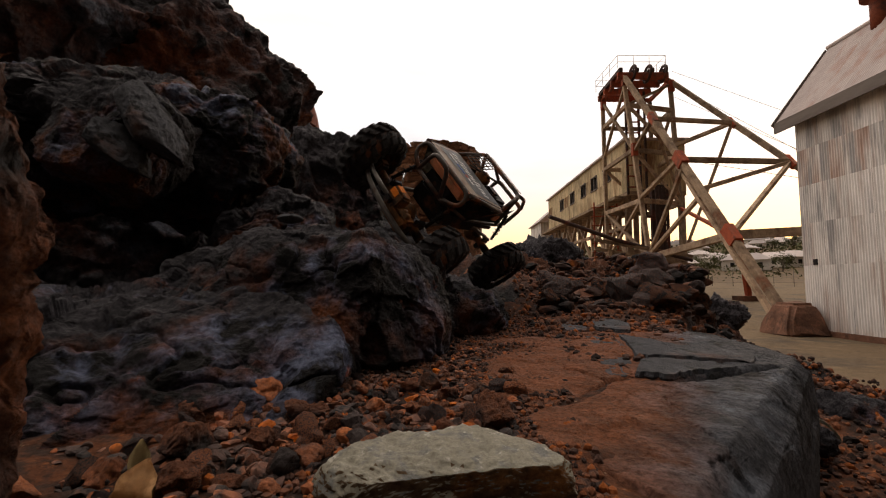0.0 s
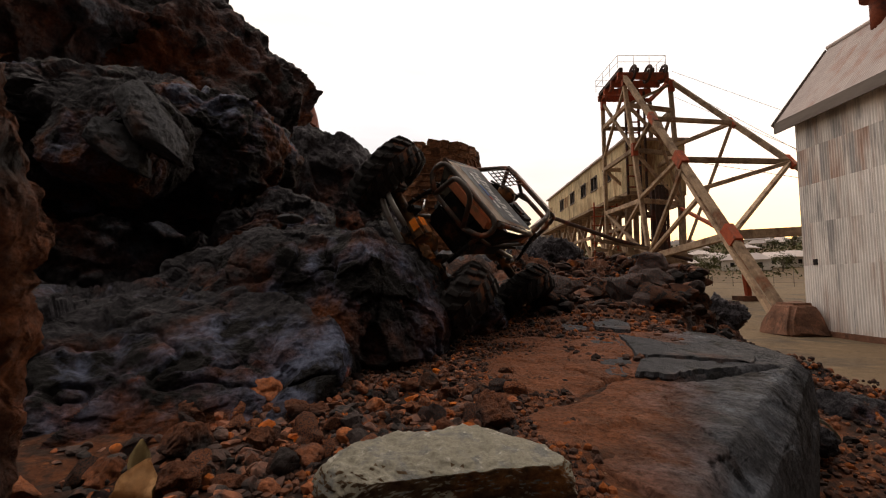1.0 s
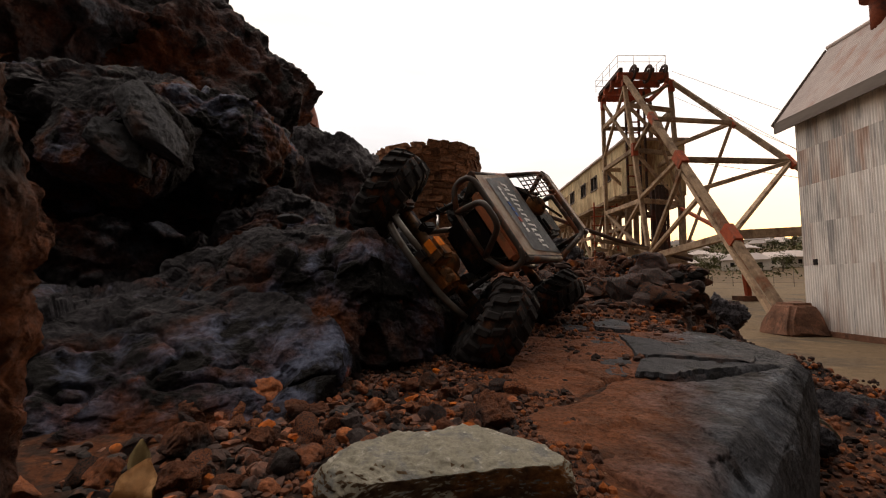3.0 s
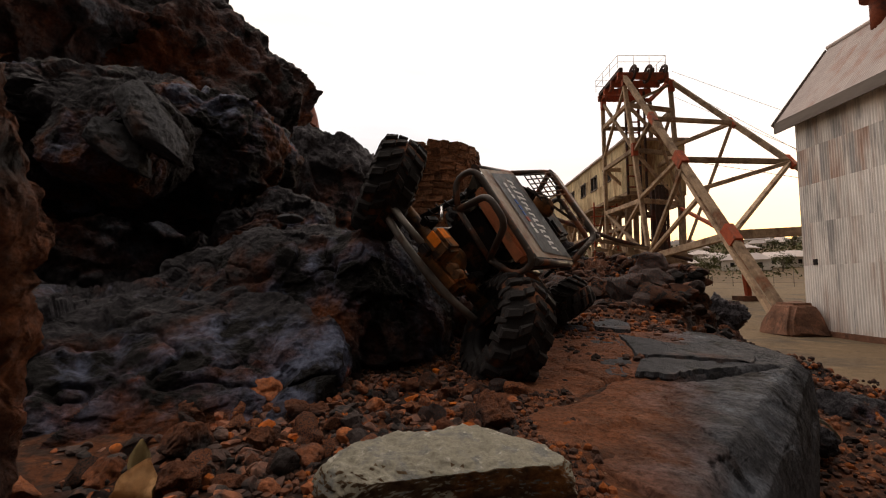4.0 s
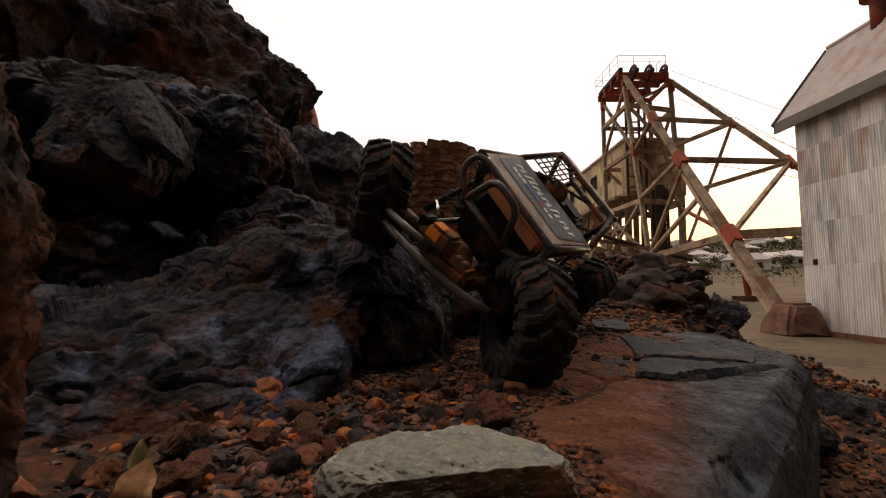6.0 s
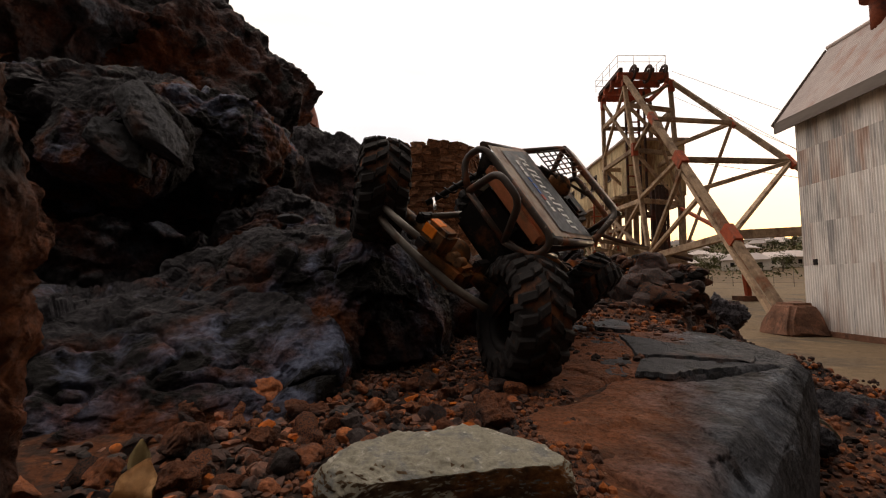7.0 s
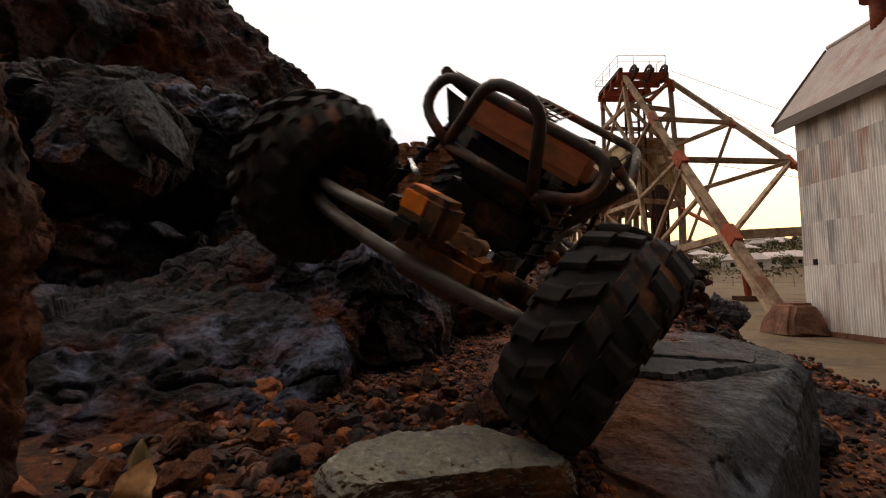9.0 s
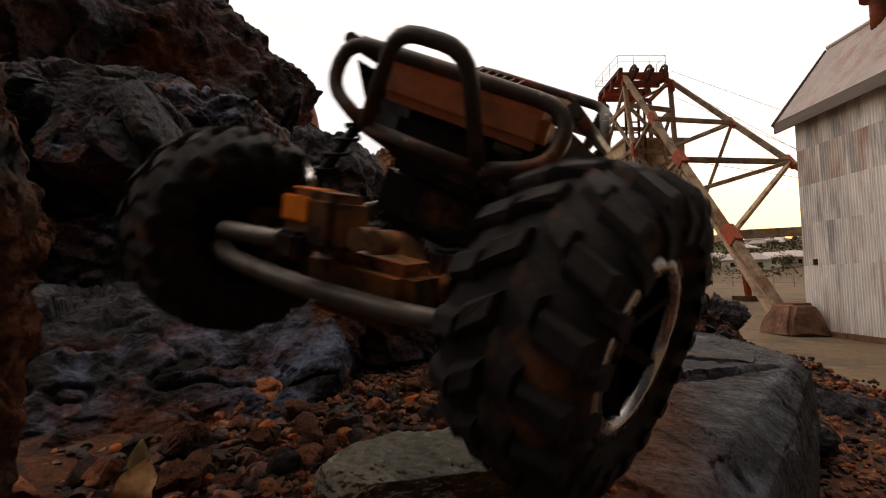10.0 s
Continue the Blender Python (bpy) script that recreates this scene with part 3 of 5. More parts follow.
def slab_plate(outline, thick, lift, seed, material=M_SLABDARK):
    """A split plate: its broken outline on the slab's top, a slightly uneven face and a ragged rim."""
    rs = np.random.RandomState(seed)
    pts = []
    for (ax, ay), (bx, by) in zip(outline, outline[1:] + outline[:1]):
        for t in np.linspace(0, 1, 9)[:-1]:
            w = 0.0028 * (rs.rand() * 2 - 1)
            pts.append((ax + (bx - ax) * t + w, ay + (by - ay) * t + w * 1.6))
    pts = np.array(pts)
    mid = pts.mean(0)
    verts, faces, n = [], [], len(pts)
    for q, dz in ((0.93, -thick), (0.95, -thick * 0.55), (1.0, -thick * 0.3), (0.965, 0.0), (0.80, 0.0), (0.55, 0.0), (0.28, 0.0)):
        ring = mid + (pts - mid) * q
        for x, y in ring:
            rise = 0.0011 * float(noise.noise(Vector((x * 45, y * 45, seed)))) + 0.0022 * float(noise.noise(Vector((x * 14, y * 14, seed))))
            verts.append((x - mid[0], y - mid[1], 0.054 * (y - mid[1]) + dz + rise))
    for k in range(6):
        for i in range(n):
            a, b = k * n + i, k * n + (i + 1) % n
            faces.append((a, b, b + n, a + n))
    verts.append((0, 0, 0))
    faces += [(6 * n + i, 6 * n + (i + 1) % n, 7 * n) for i in range(n)]
    me = bpy.data.meshes.new("slab_plate")
    me.from_pydata(verts, [], faces)
    me.materials.append(material)
    ob = new("slab_plate", me)
    ob.location = (mid[0], mid[1], 1.304 + 0.054 * (mid[1] - 0.5) + lift)
    tagged(ob, "split plate of grey slab rock", "rock", "plates of the slab")


slab_plate([(0.198, 0.466), (0.228, 0.522), (0.262, 0.534), (0.310, 0.516), (0.322, 0.490), (0.266, 0.470), (0.232, 0.456)], 0.016, 0.0075, 1)
slab_plate([(0.236, 0.548), (0.262, 0.652), (0.272, 0.700), (0.302, 0.668), (0.318, 0.602), (0.356, 0.610), (0.372, 0.532), (0.352, 0.506), (0.318, 0.520), (0.268, 0.540)], 0.020, 0.0085, 2)
slab_plate([(0.258, 0.752), (0.270, 0.820), (0.322, 0.890), (0.334, 0.800), (0.300, 0.716)], 0.020, 0.010, 3)
slab_plate([(0.170, 0.470), (0.192, 0.560), (0.226, 0.552), (0.218, 0.520), (0.190, 0.464)], 0.014, 0.003, 4)
slab_plate([(0.205, 0.600), (0.222, 0.700), (0.262, 0.690), (0.250, 0.610)], 0.014, 0.005, 5)
slab_plate([(0.205, 0.745), (0.215, 0.840), (0.258, 0.838), (0.246, 0.748)], 0.016, 0.006, 6)


def pale_stone():
    me = rock_mesh("stone", (0.064, 0.040, 0.030), seed=41, sub=6, cuts=8, facet=0.8, rough=0.05, fine=0.02, planes=((0.02, -0.05, 1, 0.013), (0.22, -0.95, -0.12, 0.017), (0.75, -0.4, 0.3, 0.052)))
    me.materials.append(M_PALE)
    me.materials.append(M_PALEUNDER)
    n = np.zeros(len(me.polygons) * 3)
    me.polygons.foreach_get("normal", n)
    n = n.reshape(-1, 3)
    # front faces that are steep or turned down take the darker brown
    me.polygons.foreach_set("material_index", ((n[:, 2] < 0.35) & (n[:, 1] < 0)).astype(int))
    ob = new("stone", me)
    ob.matrix_basis = pose(0.003, 0.228, 1.302, 3, 2, 4)
    tagged(ob, "pale speckled schist stone lying on rusty gravel", "rock")


pale_stone()


# ---- gravel on the ledge ----
def broken_stones(name, x, y, r, rs, material, label):
    """Many small angular stones lying on the ground, joined."""
    bv, bf = ico(2)
    n = len(x)
    shape = np.repeat(bv[None], n, 0)
    for _ in range(7):
        w = rs.normal(size=(n, 1, 3))
        w /= np.linalg.norm(w, axis=2, keepdims=True)
        shape = shape - np.maximum((shape * w).sum(2, keepdims=True) - 0.45, 0) * w
    shape = shape * (r[:, None, None] * np.array((1.15, 0.95, 0.75)))
    v = shape + np.stack([x, y, ground_z(x, y) + r * 0.35], -1)[:, None, :]
    f = bf[None] + (np.arange(n) * len(bv))[:, None, None]
    me = mesh_np(name, v.reshape(-1, 3), f.reshape(-1, 3), smooth=False)
    me.materials.append(material)
    tagged(new(name, me), label, "gravel", kind="stuff")


def lay_gravel():
    rs = np.random.RandomState(7)
    kinds = [rock_mesh("pebble", (1, 0.8, 0.62), seed=100 + k, sub=3, cuts=14, facet=0.42, rough=0.10, flat=True, material=M_PEBBLE if k % 5 < 3 else M_DARKPEBBLE) for k in range(10)]
    count = 0
    while count < 296:
        y = 0.215 + 0.42 * rs.rand() ** 0.8
        lo, hi = -0.46 * y - 0.055 + (0.16 * (y - 0.36) * 4 if y > 0.36 else 0), 0.02 + 0.14 * y
        lo = -0.85 * y if y < 0.30 else lo
        x = lo + (hi - lo) * rs.rand()
        r = (0.0040 + 0.0105 * rs.rand() ** 2.5) * (1 if y < 0.42 else 0.6)
        if abs(x) < 0.075 and y < 0.25 and x > -0.07:
            continue
        ob = new("pebble", kinds[rs.randint(10)])
        ob.parent = ground
        ob.matrix_basis = pose(x, y, float(ground_z(x, y)) + r * 0.35, rs.rand() * 40, rs.rand() * 40, rs.rand() * 360) @ Matrix.Scale(r, 4)
        count += 1
    # the larger stones
    for k, (x, y, r) in enumerate(((-0.150, 0.385, 0.026), (-0.158, 0.285, 0.021), (-0.118, 0.305, 0.014), (-0.055, 0.36, 0.012), (0.035, 0.335, 0.022), (-0.195, 0.345, 0.020), (-0.075, 0.405, 0.012), (-0.030, 0.42, 0.011), (-0.140, 0.245, 0.016), (-0.19, 0.26, 0.014), (-0.095, 0.35, 0.010), (0.005, 0.40, 0.012), (-0.21, 0.225, 0.013), (-0.115, 0.25, 0.011))):
        boulder(x, y, float(ground_z(x, y)) + r * 0.4, (r, r * 0.8, r * 0.62), (10, 12, 70 * k), seed=120 + k, sub=5, cuts=18, facet=0.48, rough=0.06, chip=0.11, chip_size=2.0, fine=0.03, material=M_RUSTROCK if k % 3 else M_PEBBLE, name="stone", label="rust-red broken stone on the gravel", group="loose stones on the ledge")
    for k in range(22):
        y = 0.235 + 0.2 * rs.rand()
        x = -0.42 * y + (0.42 * y + 0.03) * rs.rand()
        r = 0.007 + 0.009 * rs.rand()
        if y > 0.27 or x < -0.08:
            boulder(x, y, float(ground_z(x, y)) + r * 0.35, (r, r * 0.8, r * 0.6), (20 * rs.rand(), 20 * rs.rand(), 360 * rs.rand()), seed=200 + k, sub=4, cuts=16, facet=0.45, rough=0.06, chip=0.10, chip_size=2.0, fine=0.035, material=(M_RUSTROCK, M_DARKPEBBLE, M_PEBBLE)[k % 3], name="stone", label="small broken rusty stone on the gravel", group="loose stones on the ledge")
    # small broken stones heaped between the larger ones, past counting
    n = 1500
    y = 0.205 + 0.44 * rs.rand(n) ** 0.9
    x = -0.46 * y - 0.05 + np.where(y > 0.36, 0.55 * (y - 0.36), 0) + (0.60 * y + 0.06 - np.where(y > 0.36, 0.55 * (y - 0.36), 0)) * rs.rand(n)
    x = np.where((y < 0.30) & (rs.rand(n) < 0.4), -0.85 * y + 0.45 * y * rs.rand(n), x)
    r = (0.0026 + 0.0050 * rs.rand(n) ** 2.2) * np.where(y < 0.42, 1, 0.7)
    broken_stones("gravel", x, y, r, rs, M_GRAVEL, "broken rust-red and dark gravel on the ledge")
    n = 2600
    y = 0.92 + 2.4 * rs.rand(n) ** 1.2
    x = 0.12 * y + 0.10 + 0.46 * y * rs.rand(n)
    r = (0.006 + 0.020 * rs.rand(n) ** 2.5) * (0.6 + 0.4 * y)
    broken_stones("bank_rubble", x, y, r, rs, M_BANKSTONE, "dark rusty broken rubble of the bank")
    # fine grit, too small to pick apart
    base_v, base_f = ico(1)
    n = 20000
    y = 0.19 + 0.75 * rs.rand(n) ** 0.9
    x = -0.42 * y + (0.42 * y + 0.05 + 0.16 * y) * rs.rand(n)
    far = rs.rand(n) < 0.36
    y = np.where(far, 0.5 + 2.3 * rs.rand(n), y)
    x = np.where(far, (0.05 + 0.42 * rs.rand(n)) * y + 0.12, x)
    right = rs.rand(n) < 0.14
    y = np.where(right, 0.30 + 0.8 * rs.rand(n), y)
    x = np.where(right, 0.12 + 0.58 * y + 0.3 * rs.rand(n), x)
    r = (0.0012 + 0.0022 * rs.rand(n) ** 2) * np.where(far | right, 1.1 + y * 1.2, 1.0)
    z = ground_z(x, y) + r * 0.3
    v = (base_v[None] * (0.7 + 0.6 * rs.rand(n, len(base_v), 1)) * r[:, None, None]) + np.stack([x, y, z], -1)[:, None, :]
    f = base_f[None] + (np.arange(n) * len(base_v))[:, None, None]
    me = mesh_np("grit", v.reshape(-1, 3), f.reshape(-1, 3), smooth=False)
    me.materials.append(M_GRITSTONE)
    g = new("grit", me)
    tagged(g, "fine rust-orange and dark grit", "gravel", kind="stuff")
    # rubble on the bank
    kinds = [rock_mesh("rubble_stone", (1, 0.85, 0.7), seed=140 + k, sub=3, cuts=10, facet=0.58, rough=0.14, flat=True, material=M_DARKPEBBLE if k % 2 else M_BANK) for k in range(8)]
    for k in range(290):
        y = 0.95 + 2.5 * rs.rand() ** 1.3
        x = 0.10 * y + 0.12 + (0.40 * y) * rs.rand()
        r = 0.010 + 0.050 * rs.rand() ** 3
        ob = new("rubble_stone", kinds[rs.randint(8)])
        ob.parent = ground
        ob.matrix_basis = pose(x, y, float(ground_z(x, y)) + r * 0.3, rs.rand() * 40, rs.rand() * 40, rs.rand() * 360) @ Matrix.Scale(r, 4)


lay_gravel()


def leaf(name, x, y, z, turn, length, width, curl, material, label):
    bm = bmesh.new()
    rows = []
    for i in range(13):
        s = i / 12
        w = width * (math.sin(math.pi * min(1, s * 0.92 + 0.06)) ** 0.7) * (1 + 0.18 * math.sin(s * 17))
        rows.append([bm.verts.new((w * t, length * s, curl * (math.sin(s * 3.0) * length + abs(t) * width * 0.9 + 0.0012 * math.sin(9 * s + 5 * t)))) for t in (-1, -0.5, 0, 0.5, 1)])
    for a, b in zip(rows, rows[1:]):
        for k in range(4):
            bm.faces.new((a[k], a[k + 1], b[k + 1], b[k])).smooth = True
    ext = bmesh.ops.solidify(bm, geom=bm.faces[:], thickness=0.0007)
    me = bpy.data.meshes.new(name)
    bm.to_mesh(me)
    bm.free()
    me.materials.append(material)
    ob = new(name, me)
    ob.matrix_basis = pose(x, y, z, *turn)
    tagged(ob, label, "leaf")


leaf("dry_leaf", -0.133, 0.200, 1.291, (80, 6, 8), 0.032, 0.0095, 0.32, M_DRYLEAF, "crumpled tan dry leaf on the gravel")
leaf("dry_leaf", -0.1355, 0.213, 1.291, (84, -8, 14), 0.037, 0.0058, 0.18, M_OLIVELEAF, "narrow olive dry leaf standing in gravel")
leaf("dry_leaf", 0.54, 0.62, 1.185, (10, 5, 60), 0.05, 0.012, 0.4, M_PALE, "pale dry leaf beside the slab")


# ---- round ruin of rubble masonry ----
def round_ruin():
    cx, cy, R, zt = -0.34, 10.0, 1.12, 4.42
    ruin = tagged(new("round_ruin"), "round ruined stack of brown rubble masonry", "ruin")
    ruin.location = (cx, cy, -0.1)
    bm = bmesh.new()
    bmesh.ops.create_cone(bm, cap_ends=True, segments=48, radius1=R - 0.03, radius2=R - 0.05, depth=zt - 0.05)
    for v in bm.verts:
        v.co.z += (zt - 0.05) / 2
        if v.co.z > 3:
            v.co.z += 0.12 * noise.noise(v.co * 1.7)
    part("core", bm, M_MORTAR, ruin)
    rs = np.random.RandomState(4)
    kinds = []
    for k in range(7):
        bm = box_bm(-0.5, 0.5, -0.5, 0.5, -0.5, 0.5, 0.08)
        for v in bm.verts:
            v.co += Vector(rs.uniform(-0.17, 0.17, 3))
        me = bpy.data.meshes.new("stone_block")
        bm.to_mesh(me)
        bm.free()
        me.materials.append(M_STONE)
        kinds.append(me)
    z, row = zt - 0.02, 0
    while z > 1.9:
        h = 0.10 + 0.10 * rs.rand()
        a = -100 + rs.rand() * 8
        while a < 100:
            w = 0.12 + 0.24 * rs.rand()
            da = math.degrees(w / R)
            ang = radians(a + da / 2 - 90)
            up = 0.09 * math.sin(a * 0.05) + 0.05 * math.sin(a * 0.21) if row == 0 else 0
            if row > 0 or rs.rand() < 0.8:
                ob = new("stone_block", kinds[rs.randint(7)])
                ob.parent = ruin
                ob.matrix_basis = pose(math.cos(ang) * (R - 0.02), math.sin(ang) * (R - 0.02), z - h / 2 + up * 0.4, rs.uniform(-7, 7), rs.uniform(-7, 7), math.degrees(ang) + 90 + rs.uniform(-5, 5)) @ Matrix.Diagonal((w * (1.05 + 0.25 * rs.rand()), 0.12 + 0.07 * rs.rand(), h * (1.05 + 0.35 * rs.rand()), 1))
            a += da
        z -= h
        row += 1


round_ruin()


def rusty_tank():
    t = tagged(new("tank"), "rusted iron tank with domed top on the heap", "tank")
    t.location = (-1.78, 4.05, 1.45)
    bm = bmesh.new()
    prof = [(0.60, 0)] + [(0.60, 1.40)] + [(0.60 * math.cos(a), 1.40 + 0.60 * math.sin(a)) for a in np.linspace(0.1, 1.5, 10)] + [(0.001, 2.005)]
    rings = [[bm.verts.new((r * math.cos(k * math.tau / 48), r * math.sin(k * math.tau / 48), z)) for k in range(48)] for r, z in prof]
    for a, b in zip(rings, rings[1:]):
        for k in range(48):
            bm.faces.new((a[k], a[(k + 1) % 48], b[(k + 1) % 48], b[k])).smooth = True
    part("shell", bm, M_IRONRUST, t)
    part("band", tube_bm([(0.605 * math.cos(k * math.tau / 40), 0.605 * math.sin(k * math.tau / 40), 1.40) for k in range(41)], 0.012, 6), M_IRONRUST, t)


rusty_tank()


# ---- headframe ----
def headframe():
    hf = tagged(new("headframe"), "weathered timber mine headframe with red steel joints", "headframe")
    hf.location = (9.7, 24, 0)
    o = hf.location.copy()

    def bar(name, a, b, w=0.20, m=None, h=None):
        return part(name, beam_bm(Vector(a) - o, Vector(b) - o, w, h or w, bevel=0.012), m or M_TIMBER, hf)

    def at(a, b, s):
        return Vector(a).lerp(Vector(b), s)

    # two raking back legs and four tower posts
    N = (Vector((9.42, 22.44, 12.34)), Vector((9.66, 12.62, 0.55)))
    F = (Vector((12.30, 23.24, 12.38)), Vector((16.3, 12.4, 0.3)))
    A = (N[0], Vector((9.45, 19.7, 0.3)))
    B = (F[0], Vector((11.35, 20.6, 0.3)))
    C = (Vector((9.35, 25.2, 12.2)), Vector((9.55, 25.6, 0.6)))
    D = (Vector((12.2, 25.4, 12.2)), Vector((12.4, 25.8, 0.6)))
    bar("back_leg", *N, 0.22)
    bar("back_leg", *F, 0.22)
    bar("back_leg", at(*N, 0.51) + Vector((0.05, 0.35, -0.1)), at(*N, 1) + Vector((-0.20, 0.25, 0)), 0.15)
    n1, n2, n3, f1, f2, f3 = at(*N, 0.295), at(*N, 0.505), at(*N, 0.79), at(*F, 0.29), at(*F, 0.495), at(*F, 0.79)
    bar("cross_beam", n1, f1, 0.18)
    bar("cross_beam", n2, f2, 0.20)
    bar("cross_beam", n3 + Vector((0, 0, 0.0)), f3 + Vector((0, 0, 0.50)), 0.20, None, 0.30)
    bar("brace", at(*B, 0.32), f1, 0.17)
    bar("brace", at(*B, 0.79), f1, 0.14)
    bar("brace", at(*N, 0.63), f2, 0.16)
    bar("brace", n3, f2, 0.16)
    bar("brace", at(*A, 0.80), at(*N, 0.53), 0.15)
    bar("brace", at(*A, 0.80), at(*N, 0.645), 0.15)
    bar("brace", at(*B, 0.60), n3, 0.13, M_REDSTEEL)
    bar("brace", at(*A, 0.57), at(*N, 0.50), 0.17)
    bar("brace", at(*A, 0.37), n1, 0.16)
    bar("brace", at(*B, 0.55), at(*N, 0.30), 0.13)
    bar("cross_beam", at(*A, 0.81), n3, 0.20, None, 0.26)
    for p, w in ((n1, 0.30), (n2, 0.42), (n3, 0.40), (f1, 0.22), (f2, 0.26)):
        d = (N[1] - N[0]).normalized() * 0.36
        bar("joint_plate", p - d, p + d, w * 0.74, M_REDSTEEL, w)
    for a, b in (A, B, D, C):
        bar("tower_post", a, b, 0.19)
    legs = (A, B, D, C)
    for i, s in enumerate((0.0, 0.15, 0.36, 0.58, 0.81)):
        for k in range(4):
            bar("girt", at(*legs[k], s), at(*legs[(k + 1) % 4], s), 0.16, M_REDSTEEL if i == 0 else None, 0.22)
    for p, q in ((at(*C, 0.02), at(*A, 0.36)), (at(*A, 0.06), at(*C, 0.30)), (at(*C, 0.58), at(*A, 0.81)), (at(*A, 0.58), at(*C, 0.81)), (at(*A, 0.15), at(*B, 0.36)), (at(*B, 0.02), at(*A, 0.15)), (at(*D, 0.02), at(*B, 0.36)), (at(*B, 0.15), at(*D, 0.36)), (at(*C, 0.36), at(*D, 0.58)), (at(*A, 0.36), at(*B, 0.58))):
        bar("brace", p, q, 0.14)
    for leg, s in ((A, 0.03), (B, 0.03), (C, 0.03), (A, 0.36)):
        p = at(*leg, s)
        bar("joint_plate", p + Vector((0, -0.08, 0.30)), p + Vector((0, -0.10, -0.34)), 0.26, M_REDSTEEL)
    bar("strut", (15.6, 23.2, 3.9), (16.2, 23.6, 0.75), 0.24, M_REDSTEEL)
    bar("strut_foot", (15.6, 23.6, 0.62), (16.8, 23.6, 0.62), 0.9, M_CONCRETE, 0.30)
    # skip guides and ladder in the upper tower
    for x, y in ((10.0, 23.6), (10.7, 23.6), (11.3, 24.2)):
        bar("guide", (x, y, 6.2), (x, y, 12.2), 0.11, M_DARKSTEEL)
    for z in np.arange(6.6, 12.0, 0.6):
        bar("guide_rail", (10.0, 23.55, z), (10.7, 23.55, z), 0.07, M_REDSTEEL)
    # red steel scaffold under the ore house
    for x in (9.3, 10.0, 10.7):
        bar("scaffold_post", (x, 27.0, 0.9), (x, 27.0, 6.4), 0.08, M_REDSTEEL)
    for z in np.arange(2.2, 6.4, 0.55):
        bar("scaffold_rail", (9.1, 26.95, z), (10.9, 26.95, z + 0.12), 0.06, M_REDSTEEL)
    # shaft casing and guides low in the tower
    for x in (10.25, 10.75, 11.2):
        bar("shaft_post", (x, 22.4, 0.3), (x, 22.4, 6.2), 0.24, M_DARKSTEEL)
    for k in range(4):
        bar("shaft_board", (10.55 + 0.17 * k, 21.6, 0.2), (10.55 + 0.17 * k, 21.6, 6.3), 0.15, M_DARKSTEEL, 0.06)
    for z in (1.2, 2.4, 3.6, 4.8):
        bar("shaft_rail", (10.1, 22.3, z), (11.35, 22.3, z), 0.12, M_DARKSTEEL)
    # head: platform, bearers, sheaves, hand rail
    for y in (22.35, 23.3, 24.3, 25.2):
        bar("bearer", (9.10, y, 12.22), (11.75, y, 12.22), 0.18, M_REDSTEEL, 0.34)
    for x in (9.25, 10.1, 10.9, 11.6):
        bar("bearer", (x, 22.2, 12.50), (x, 25.3, 12.50), 0.18, M_DARKSTEEL, 0.22)
    for k, x in enumerate((9.9, 10.7, 11.5)):
        pts = [(x + 0.05 * math.sin(a), 22.4 + 0.42 * math.cos(a), 12.35 + 0.42 * math.sin(a)) for a in np.linspace(0, math.tau, 29)]
        sh = part("sheave", tube_bm([Vector(p) - o for p in pts], 0.07, 6), M_DARKSTEEL, hf)
        for a in np.linspace(0, math.pi, 5)[:4]:
            bar("spoke", (x, 22.4 + 0.4 * math.cos(a), 12.35 + 0.4 * math.sin(a)), (x, 22.4 - 0.4 * math.cos(a), 12.35 - 0.4 * math.sin(a)), 0.05, M_DARKSTEEL)
    corners = [Vector((9.12, 22.3, 12.6)), Vector((11.62, 22.3, 12.6)), Vector((11.62, 25.2, 12.6)), Vector((8.98, 25.2, 12.6))]
    for a, b in zip(corners, corners[1:] + corners[:1]):
        for s in (0, 0.33, 0.66):
            p = at(a, b, s)
            part("rail_post", tube_bm([p - o, p - o + Vector((0, 0, 0.72))], 0.014, 6), M_ZINC, hf)
        for h in (0.36, 0.71):
            part("hand_rail", tube_bm([a - o + Vector((0, 0, h)), b - o + Vector((0, 0, h))], 0.013, 6), M_ZINC, hf)
    for a, b in (((12.4, 23.2, 12.9), (17.5, 14.0, 4.6)), ((12.4, 23.2, 11.5), (18.5, 15.5, 3.6)), (n2, (15.2, 14.0, 4.2)), ((12.5, 23.3, 12.2), (15.0, 17.0, 6.0))):
        part("stay_wire", tube_bm([Vector(a) - o, Vector(b) - o], 0.009, 5), M_DARKSTEEL, hf)
    foot = bmesh.new()
    bmesh.ops.create_cube(foot, size=1)
    for v in foot.verts:
        t = 0.55 if v.co.z > 0 else 1.0
        v.co = Vector((9.62 + v.co.x * 1.20 * t + (0.12 if v.co.z > 0 else 0), 12.35 + v.co.y * 1.35 * t, -0.05 + (v.co.z + 0.5) * 0.95)) - o
    bmesh.ops.bevel(foot, geom=list(foot.edges), offset=0.10, segments=3, affect="EDGES")
    bmesh.ops.subdivide_edges(foot, edges=list(foot.edges), cuts=3, use_grid_fill=True)
    for v in foot.verts:
        v.co += 0.10 * noise.noise_vector(v.co * 1.9)
    part("footing", foot, M_CONCRETE, hf, "rust-stained concrete footing block")
    foot2 = box_bm(15.6 - o.x, 17.0 - o.x, 11.7 - o.y, 13.1 - o.y, -0.1, 0.5, 0.08)
    part("footing", foot2, M_CONCRETE, hf, "rust-stained concrete footing block")


headframe()


